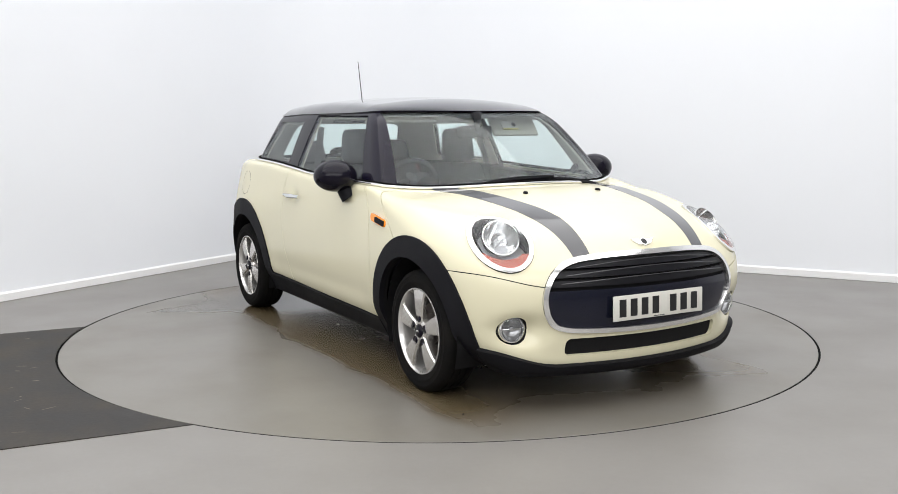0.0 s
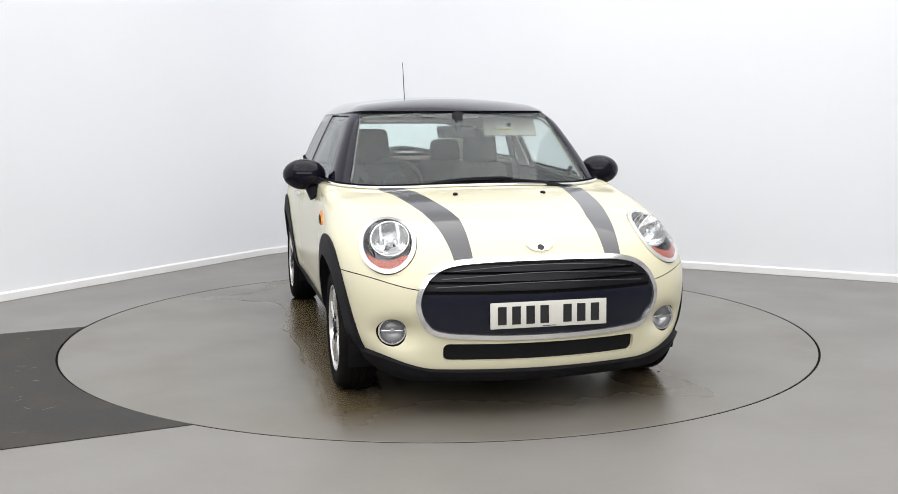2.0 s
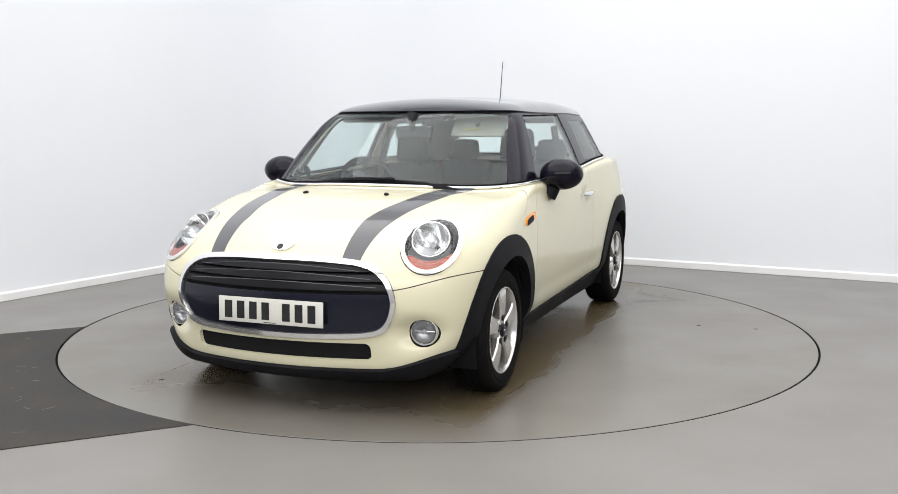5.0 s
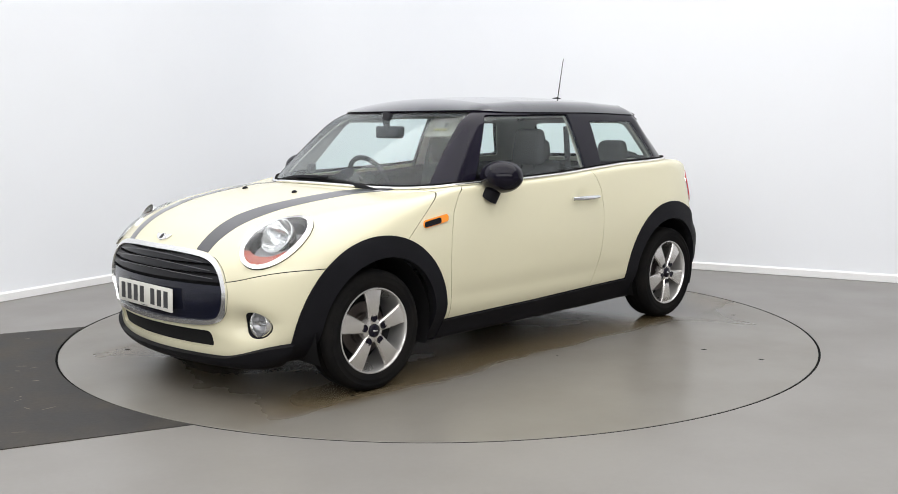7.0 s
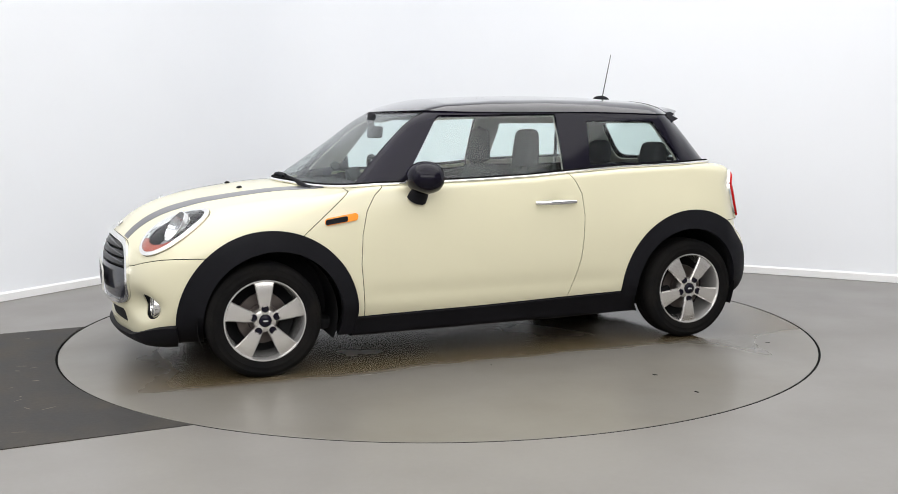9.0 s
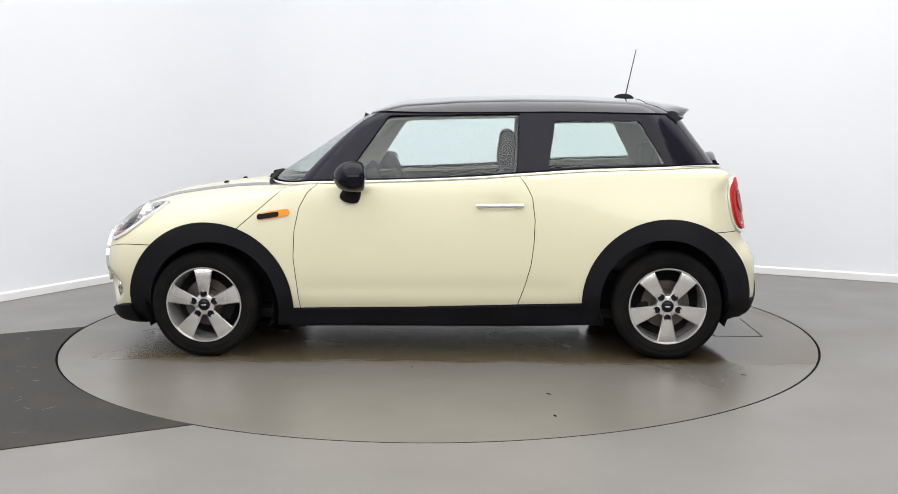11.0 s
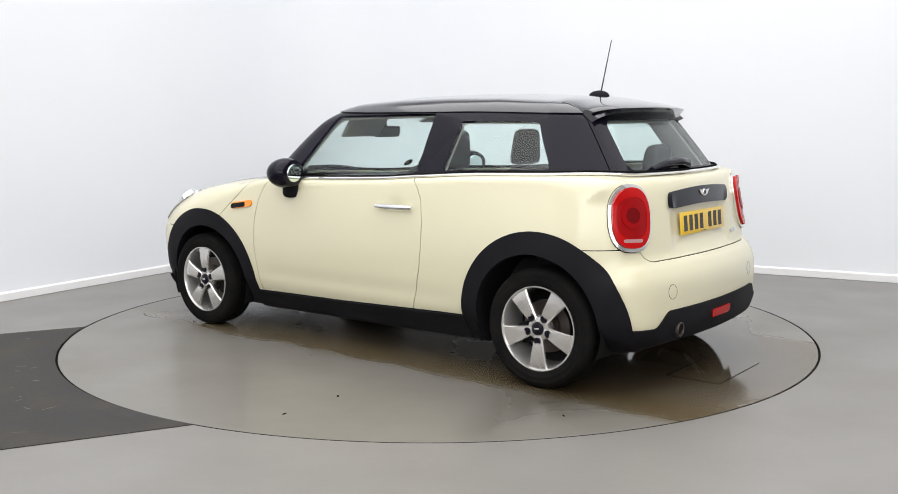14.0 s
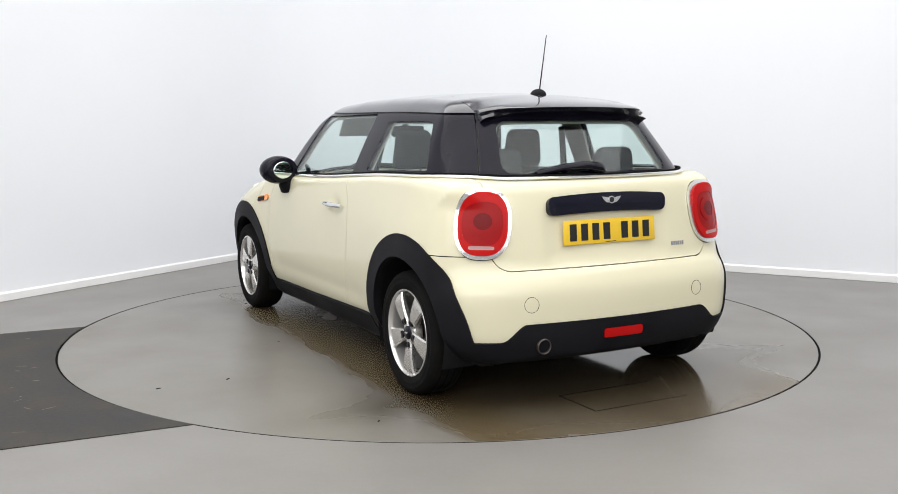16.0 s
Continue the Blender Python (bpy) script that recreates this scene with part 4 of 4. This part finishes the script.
def badge(p, n, k=1.0):
    """A plain round emblem with two swept wings."""
    m = facing(p, n) @ Matrix.Scale(k, 4)
    for s in (1, -1):
        bm = bmesh.new()
        prof = [(0.012, 0.012), (0.030, 0.014), (0.066, 0.020), (0.055, 0.006), (0.045, -0.006), (0.032, -0.014), (0.014, -0.016)]
        lo = [bm.verts.new(m @ Vector((s * x, y, 0))) for x, y in prof]
        hi = [bm.verts.new(m @ Vector((s * x * 0.97, y * 0.95, 0.005))) for x, y in prof]
        bm.faces.new(hi)
        for i in range(len(prof)):
            j = (i + 1) % len(prof)
            bm.faces.new((lo[i], lo[j], hi[j], hi[i]))
        part("badge_wing", bm, BADGE, grp("badge", k, "plain winged round emblem"), smooth=False)
    part("badge_ring", lathe(bmesh.new(), [(0.0, 0.004), (0.015, 0.004), (0.0155, 0.007), (0.0205, 0.007), (0.022, 0.0), (0, 0)], 28, m), BADGE, grp("badge", k, "plain winged round emblem"))
    part("badge_disc", lathe(bmesh.new(), [(0.0, 0.0055), (0.0148, 0.0055), (0.0148, 0.003)], 28, m), INK, grp("badge", k, "plain winged round emblem"))


badge(*on(f_body, 1.90, 0.0, 0.728, 0.002))
# tailgate grip, badge, lettering bars
grip = lambda p: np.maximum(rbox(p[:, 1], p[:, 2] - 0.900 + 0.12 * p[:, 1] ** 2, 0.333, 0.040, 0.030), p[:, 0] + 1.2)
panel("tailgate_grip", patch(grip, 2), f_body, NAVY, grp("tailgate", 0, "cream tailgate with dark grip, badge and tinted glass"), 0.024, 0.03, "near-black tailgate grip")
badge(*on(f_body, -1.68, 0.0, 0.912, 0.026), 0.85)
for i in range(6):
    p, n = on(f_body, -1.70, -0.372 - 0.0155 * i, 0.690, 0.001)
    part("lettering_bar", block(bmesh.new(), -0.0055, -0.010, 0, 0.0055, 0.010, 0.003, 0.001, 1, facing(p, n)), CHROME, grp("tailgate", 0, "cream tailgate with dark grip, badge and tinted glass"), smooth=False)
rf = lambda p: np.maximum(rbox(p[:, 1] + 0.0, p[:, 2] - 0.322, 0.108, 0.020, 0.010), p[:, 0] + 1.2)
panel("rear_fog_lamp", patch(rf, 2), f_body, RED, shell, 0.014, 0.02, "red rear fog lamp")
for s in (1, -1):
    tow = lambda p: np.maximum(np.abs(np.hypot(p[:, 1] - 0.47 * s, p[:, 2] - 0.475) - 0.034) - 0.0012, p[:, 0] + 1.2)
    near = refine(clip(body_vf, lambda p: np.maximum(np.hypot(p[:, 1] - 0.47 * s, p[:, 2] - 0.475) - 0.06, p[:, 0] + 1.2)), 3)
    panel("tow_eye_joint", clip(near, tow), f_body, MESHY, shell, 0.0006, 0.002)
near = refine(clip(body_vf, lambda p: np.maximum(np.hypot(p[:, 0] + 1.22, p[:, 2] - 0.865) - 0.12, p[:, 1] + 0.3)), 2)
panel("fuel_flap_joint", clip(near, lambda p: np.abs(np.hypot(p[:, 0] + 1.22, p[:, 2] - 0.865) - 0.078) - 0.0015), f_body, MESHY, shell, 0.0006, 0.002)
bm = lathe(bmesh.new(), [(0.030, -0.14), (0.034, -0.14), (0.036, 0.0), (0.033, 0.003), (0.030, 0.0), (0.029, -0.13), (0.0, -0.13)], 28, facing(Vector((-1.772, 0.415, 0.288)), Vector((-1, 0, -0.05))))
part("exhaust_pipe", bm, STEEL, shell, "brushed steel exhaust tailpipe")

# roof spoiler lip, flush with the roof
def roof_top(x, y, off):
    lo, hi = 1.15, 1.5
    for _ in range(22):
        z = (lo + hi) / 2
        lo, hi = (z, hi) if f_cabin(np.array([x]), np.array([y]), np.array([z]))[0] < off else (lo, z)
    return lo


bm = bmesh.new()
rows = []
for y in np.linspace(-0.478, 0.478, 37):
    e = step(0.478, 0.38, abs(y))
    tip = -1.452 + 0.36 * y * y + 0.05 * (1 - e)
    top = [(x, roof_top(x, y, 0.0125)) for x in (-1.14, -1.20, -1.26)]
    zt = min(1.338 - 0.05 * y * y - 0.010 * (1 - e), top[-1][1] - 0.008)
    sec = top + [((tip - 1.26) / 2, (top[-1][1] + zt) / 2 + 0.007), (tip + 0.014, zt + 0.006), (tip, zt - 0.001), (tip + 0.012, zt - 0.011), (-1.385 + 0.16 * y * y, zt - 0.030), (-1.335 + 0.18 * y * y, zt - 0.056), (-1.22, zt - 0.04)]
    rows.append([bm.verts.new((x, y, z)) for x, z in sec])
for a, b in zip(rows, rows[1:]):
    for k in range(len(a)):
        q = (k + 1) % len(a)
        bm.faces.new((a[k], a[q], b[q], b[k]))
bm.faces.new(rows[0])
bm.faces.new(rows[-1][::-1])
part("roof_spoiler", bm, BLACK_PAINT, shell, "glossy black roof spoiler")

# wipers
def wiper(y0, y1, z0, z1, pivot):
    a = [on(f_cabin, 1.0, y0 + (y1 - y0) * t, z0 + (z1 - z0) * t, 0.012)[0] for t in np.linspace(0, 1, 12)]
    part("wiper_blade", sweep(bmesh.new(), a, lambda t: 0.007 + 0.008 * math.sin(math.pi * min(max(t, 0.03), 0.97)), 6), PLASTIC, grp("screen_wiper", pivot, "black windscreen wiper"))
    b = [on(f_cabin, 1.0, pivot, 0.948, 0.016)[0], on(f_cabin, 1.0, (pivot * 0.6 + y1 * 0.4), (z0 + z1) / 2 - 0.004, 0.026)[0], on(f_cabin, 1.0, (y0 + y1) / 2, (z0 + z1) / 2 + 0.004, 0.022)[0]]
    part("wiper_arm", sweep(bmesh.new(), b, lambda t: 0.011 - 0.005 * t, 8), PLASTIC, grp("screen_wiper", pivot, "black windscreen wiper"))


wiper(-0.36, 0.20, 0.965, 0.962, 0.10)
wiper(0.14, 0.66, 0.963, 0.985, 0.60)
bm = sweep(bmesh.new(), [on(f_cabin, -1.6, y, z, o)[0] for y, z, o in ((-0.02, 1.064, 0.01), (0.0, 1.068, 0.03), (0.08, 1.078, 0.036), (0.2, 1.080, 0.024), (0.33, 1.066, 0.012))],
           lambda t: 0.034 - 0.018 * t, 10, False, 0.85)
part("rear_wiper", bm, BLACK_GLOSS, grp("tailgate", 0, "cream tailgate with dark grip, badge and tinted glass"))

# aerial
top, _ = on(f_cabin, -1.08, 0.0, 1.40, 0.010)
bm = ball(bmesh.new(), (0, 0, 0), (0.062, 0.028, 0.032), 20, 12, Matrix.Translation(top + Vector((0, 0, -0.004))))
part("aerial_base", bm, PLASTIC, grp("aerial", 0, "thin black roof aerial"))
bm = sweep(bmesh.new(), [top + Vector((-0.012, 0, 0.02)), Vector((-1.15, 0, 1.693))], lambda t: 0.0034 - 0.0012 * t, 8)
part("aerial_mast", bm, PLASTIC, grp("aerial", 0, "thin black roof aerial"), "thin black roof aerial")

# underside and wheel housings
part("floor_pan", block(bmesh.new(), -1.62, -0.66, 0.185, 1.75, 0.66, 0.25, 0.03, 2), DARK, shell)
for cx, cz in ((1.245, 0.30), (-1.205, 0.31)):
    for s in (1, -1):
        bm = bmesh.new()
        arc = [(cx + 0.352 * math.cos(a), cz + 0.352 * math.sin(a)) for a in np.linspace(radians(-22), radians(202), 33)]
        o = [bm.verts.new((x, s * 0.80, z)) for x, z in arc]
        i = [bm.verts.new((x, s * 0.52, z)) for x, z in arc]
        for k in range(len(arc) - 1):
            bm.faces.new((o[k], o[k + 1], i[k + 1], i[k]))
        bm.faces.new(i)
        part("wheel_housing", bm, DARK, shell)


# ---- wheels ----
def wheel(x, s, turn):
    w = new("wheel")
    w.parent = car
    w.matrix_basis = Matrix.Translation((OX + x, OY + 0.738 * s, 0.2905)) @ pose(0, 0, 0, -90 * s, 0, 0) @ pose(0, 0, 0, 0, 0, turn)
    tagged(w, label="silver five-spoke alloy wheel with black tyre")
    prof = [(0.204, 0.070), (0.207, 0.082), (0.216, 0.0875), (0.235, 0.0895), (0.238, 0.0905), (0.241, 0.0895), (0.262, 0.089), (0.265, 0.0898), (0.268, 0.0885), (0.281, 0.084), (0.291, 0.074), (0.2975, 0.058)]
    for h in (0.040, 0.034, 0.006, 0.0, -0.028, -0.034):
        prof += [(0.2985, h + 0.003), (0.2925, h + 0.001), (0.2925, h - 0.001), (0.2985, h - 0.003)] if h in (0.034, 0.0, -0.034) else []
    prof += [(0.2975, -0.058), (0.291, -0.074), (0.281, -0.084), (0.262, -0.089), (0.216, -0.0875), (0.204, -0.07)]
    prof = [(r if r < 0.21 else 0.21 + (r - 0.21) * 0.9095, h) for r, h in prof]
    part("tyre", lathe(bmesh.new(), prof, 72), RUBBER, w, "black tyre")
    part("rim", lathe(bmesh.new(), [(0.203, 0.068), (0.2065, 0.080), (0.2045, 0.0845), (0.200, 0.0845), (0.196, 0.078), (0.191, 0.055), (0.186, 0.02), (0.184, -0.07)], 64), ALLOY_CUT, w, "machined rim lip")
    part("barrel", lathe(bmesh.new(), [(0.184, -0.07), (0.17, -0.072), (0.0, -0.072)], 40), DARK, w)
    part("brake_disc", lathe(bmesh.new(), [(0.0, 0.012), (0.075, 0.012), (0.078, -0.004), (0.128, -0.004), (0.130, -0.012), (0.0, -0.012)], 40), STEEL, w)
    part("brake_caliper", block(bmesh.new(), 0.085, -0.05, -0.03, 0.15, 0.05, 0.022, 0.012, 2, Matrix.Rotation(radians(-turn + (160 if x > 0 else 20)), 4, "Z")), DARK, w)
    for k in range(5):
        bm = bmesh.new()
        m = Matrix.Rotation(k * math.tau / 5 + math.pi / 2, 4, "Z")
        secs = []
        for r, hw, h, d in ((0.028, 0.020, 0.076, 0.03), (0.058, 0.0255, 0.078, 0.032), (0.085, 0.031, 0.0815, 0.03), (0.12, 0.0375, 0.083, 0.026), (0.155, 0.0435, 0.082, 0.024), (0.182, 0.050, 0.079, 0.024), (0.199, 0.060, 0.074, 0.028)):
            secs.append([bm.verts.new(m @ Vector(q)) for q in ((r, -hw, h - 0.009), (r, -hw + 0.006, h - 0.001), (r, 0, h + 0.0015), (r, hw - 0.006, h - 0.001), (r, hw, h - 0.009), (r, hw - 0.004, h - d), (r, -hw + 0.004, h - d))])
        for a, b in zip(secs, secs[1:]):
            for i in range(7):
                j = (i + 1) % 7
                bm.faces.new((a[i], a[j], b[j], b[i]))
        bm.faces.new(secs[0][::-1])
        bm.faces.new(secs[-1])
        part("spoke", bm, ALLOY, w)
        q = m @ Matrix.Translation((0.061, 0, 0.003)) @ Matrix.Diagonal((1.2, 1.2, 1, 1))
        part("bolt", lathe(bmesh.new(), [(0.0, 0.0795), (0.0075, 0.0795), (0.0085, 0.077), (0.012, 0.077), (0.0145, 0.0785), (0.0155, 0.077), (0.0155, 0.05)], 18, q), BLACK_GLOSS, w)
    part("hub", lathe(bmesh.new(), [(0.0, 0.074), (0.044, 0.0745), (0.056, 0.070), (0.062, 0.055), (0.062, 0.03)], 40), ALLOY, w)
    part("hub_cap", lathe(bmesh.new(), [(0.0, 0.0875), (0.026, 0.086), (0.031, 0.082), (0.033, 0.074)], 32), BLACK_GLOSS, w, "black round hub cap")
    part("cap_emblem", block(bmesh.new(), -0.013, -0.004, 0.084, 0.013, 0.004, 0.0885, 0.001, 1, Matrix.Rotation(radians(-turn if s > 0 else turn), 4, "Z")), SATIN, w)


for s in (1, -1):
    wheel(1.268, s, 180 if s > 0 else 0)
    wheel(-1.226, s, 0 if s > 0 else 180)


# ---- cabin ----
def soft(name, pts, mat, parent, label="", r=0.03, seg=3):
    """A rounded block with its own taper: eight corners, low ring first."""
    bm = bmesh.new()
    v = [bm.verts.new(p) for p in pts]
    for q in ((3, 2, 1, 0), (4, 5, 6, 7), (0, 1, 5, 4), (1, 2, 6, 5), (2, 3, 7, 6), (3, 0, 4, 7)):
        bm.faces.new([v[i] for i in q])
    bmesh.ops.bevel(bm, geom=bm.edges[:], offset=r, segments=seg, profile=0.6, affect="EDGES")
    return part(name, bm, mat, parent, label)


def seat(y, front=True):
    s = new("front_seat" if front else "rear_seat")
    s.parent = car
    s.location = (OX, OY, 0)
    x0 = -0.13 if front else -1.02
    w = 0.235
    zc, zt = (0.50, 1.0) if front else (0.58, 0.99)
    soft("seat_cushion", [(x0 - 0.12, y - w, zc - 0.14), (x0 + 0.40, y - w, zc - 0.14), (x0 + 0.40, y + w, zc - 0.14), (x0 - 0.12, y + w, zc - 0.14),
                          (x0 - 0.12, y - w, zc), (x0 + 0.40, y - w, zc + 0.05), (x0 + 0.40, y + w, zc + 0.05), (x0 - 0.12, y + w, zc)], SEAT, s)
    t = 0.20
    soft("backrest", [(x0 - 0.14, y - w, zc - 0.05), (x0 + 0.03, y - w, zc - 0.05), (x0 + 0.03, y + w, zc - 0.05), (x0 - 0.14, y + w, zc - 0.05),
                      (x0 - 0.14 - t, y - w * 0.80, zt), (x0 - t - 0.03, y - w * 0.80, zt), (x0 - t - 0.03, y + w * 0.80, zt), (x0 - 0.14 - t, y + w * 0.80, zt)], SEAT, s, r=0.05)
    hx = x0 - t - 0.03
    h0, h1 = (zt + 0.008, zt + 0.225) if front else (zt - 0.005, zt + 0.15)
    soft("headrest", [(hx - 0.06, y - 0.119, h0), (hx + 0.045, y - 0.119, h0), (hx + 0.045, y + 0.119, h0), (hx - 0.06, y + 0.119, h0),
                      (hx - 0.065, y - 0.102, h1), (hx + 0.015, y - 0.102, h1), (hx + 0.015, y + 0.102, h1), (hx - 0.065, y + 0.102, h1)], SEAT, s, r=0.048, seg=5)
    for d in (-0.05, 0.05):
        part("headrest_post", sweep(bmesh.new(), [Vector((hx - 0.005, y + d, zt - 0.04)), Vector((hx - 0.008, y + d, h0 + 0.03))], 0.006, 8), TRIM, s)


for y in (0.36, -0.36):
    seat(y)
    seat(y * 0.93, False)

soft("dashboard", [(0.42, -0.70, 0.55), (1.0, -0.66, 0.55), (1.0, 0.66, 0.55), (0.42, 0.70, 0.55), (0.50, -0.70, 0.915), (0.93, -0.52, 0.925), (0.93, 0.52, 0.925), (0.50, 0.70, 0.915)], TRIM, shell, "dark soft-touch dashboard", 0.05)
part("parcel_shelf", block(bmesh.new(), -1.58, -0.56, 0.93, -1.33, 0.56, 0.95, 0.008, 2), TRIM, shell)
for s in (1, -1):
    dv = clip(body_vf, left if s > 0 else right, in_(g_door, 0.02), lambda p: 0.40 - p[:, 2], lambda p: p[:, 2] - belt(p[:, 0]) + 0.03)
    panel("door_trim", dv, f_body, TRIM, grp("door", s > 0, "closed cream door with chrome handle"), -0.05, 0.02, "dark door trim panel")
    part("seat_belt", sweep(bmesh.new(), [Vector((-0.47, 0.57 * s, 1.24)), Vector((-0.43, 0.62 * s, 1.0)), Vector((-0.40, 0.66 * s, 0.6))], 0.022, 6, False, 0.15), TRIM, shell)
    part("tweeter", lathe(bmesh.new(), [(0, 0.012), (0.026, 0.010), (0.032, 0.0)], 24, pose(0.52, 0.655 * s, 0.985, 70 * s, 0, 0)), TRIM, shell)

wheel_ob = new("steering_wheel")
wheel_ob.parent = car
wheel_ob.matrix_basis = pose(OX + 0.29, OY - 0.36, 0.885, 0, -68, 0)
part("steering_rim", sweep(bmesh.new(), [Vector((0.182 * math.cos(a), 0.182 * math.sin(a), 0)) for a in np.linspace(0, math.tau, 40, endpoint=False)], 0.0155, 10, True), TRIM, wheel_ob)
part("steering_hub", ball(bmesh.new(), (0, 0, 0.015), (0.068, 0.075, 0.03), 20, 10), TRIM, wheel_ob)
for a in (90, 205, 335):
    m = Matrix.Rotation(radians(a + 90), 4, "Z")
    part("steering_spoke", block(bmesh.new(), 0.05, -0.018, -0.005, 0.175, 0.018, 0.008, 0.004, 2, m), SATIN if a == 90 else TRIM, wheel_ob)
part("steering_column", sweep(bmesh.new(), [Vector((0, 0, 0)), Vector((0, 0, -0.22))], 0.045, 14), TRIM, wheel_ob)
part("instrument_pod", lathe(bmesh.new(), [(0.0, 0.03), (0.075, 0.03), (0.088, 0.045), (0.092, 0.03), (0.085, -0.05), (0.0, -0.06)], 32, pose(0.47, -0.36, 0.915, 0, -75, 0) @ Matrix.Scale(0.8, 4)), TRIM, shell)
soft("rear_view_mirror", [(0.43, -0.115, 1.175), (0.465, -0.10, 1.175), (0.465, 0.10, 1.175), (0.43, 0.115, 1.175), (0.425, -0.125, 1.245), (0.46, -0.105, 1.245), (0.46, 0.105, 1.245), (0.425, 0.125, 1.245)], TRIM, shell, "", 0.016)
part("mirror_stem", sweep(bmesh.new(), [Vector((0.45, 0, 1.21)), Vector((0.47, 0, 1.27)), Vector((0.45, 0, 1.315))], lambda t: 0.012 + 0.02 * t, 12), TRIM, shell)
band_vf = refine(clip(cab, lambda p: 0.1 - p[:, 0]), 1)
panel("screen_top_band", clip(band_vf, in_(g_screen, 0.003), lambda p: np.minimum(1.306 - p[:, 2], np.maximum(1.297 - p[:, 2], A(p) - 0.12)), lambda p: p[:, 2] - 1.318), f_cabin, TRIM, shell, -0.006, 0.002)
panel("screen_sticker", clip(refine(band_vf), lambda p: np.hypot(p[:, 1] + 0.585, p[:, 2] - 0.992) - 0.022), f_cabin, TRIM, shell, -0.006, 0.001, "small dark round sticker inside the windscreen")
m = pose(0.318, 0.315, 1.243, 0, -38, 0)
part("visor_label", block(bmesh.new(), 0, -0.055, -0.024, 0.004, 0.055, 0.030, 0, 1, m), LABEL_W, shell, "white and yellow warning label on the visor", smooth=False)
part("visor_label_strip", block(bmesh.new(), 0.003, -0.055, -0.030, 0.006, 0.055, -0.020, 0, 1, m), LABEL_Y, shell, smooth=False)
part("visor_label_mark", lathe(bmesh.new(), [(0, 0.001), (0.016, 0.001), (0.016, 0)], 20, m @ pose(0.005, 0.03, 0.006, 0, 90, 0)), INK, shell, smooth=False)
soft("high_brake_lamp", [(-1.335, -0.12, 1.262), (-1.31, -0.12, 1.262), (-1.31, 0.12, 1.262), (-1.335, 0.12, 1.262), (-1.325, -0.12, 1.282), (-1.30, -0.12, 1.282), (-1.30, 0.12, 1.282), (-1.325, 0.12, 1.282)], TRIM, shell, "", 0.004)


def motions():
    """The car and the turntable start from rest and then turn evenly."""
    start = [(0.0, -60.75), (0.25, -61.2), (0.5, -62.41), (0.75, -63.9), (1.0, -65.87), (1.25, -68.1), (1.5, -70.85), (1.75, -73.8), (2.0, -76.86)]
    even = [(t / 2, -76.88 - 11.813 * (t / 2 - 2.0)) for t in range(5, 33)]
    for ob in (car, turntable):
        walk(ob, [(t, pose(0, 0, 0, 0, 0, a)) for t, a in start + even])


motions()
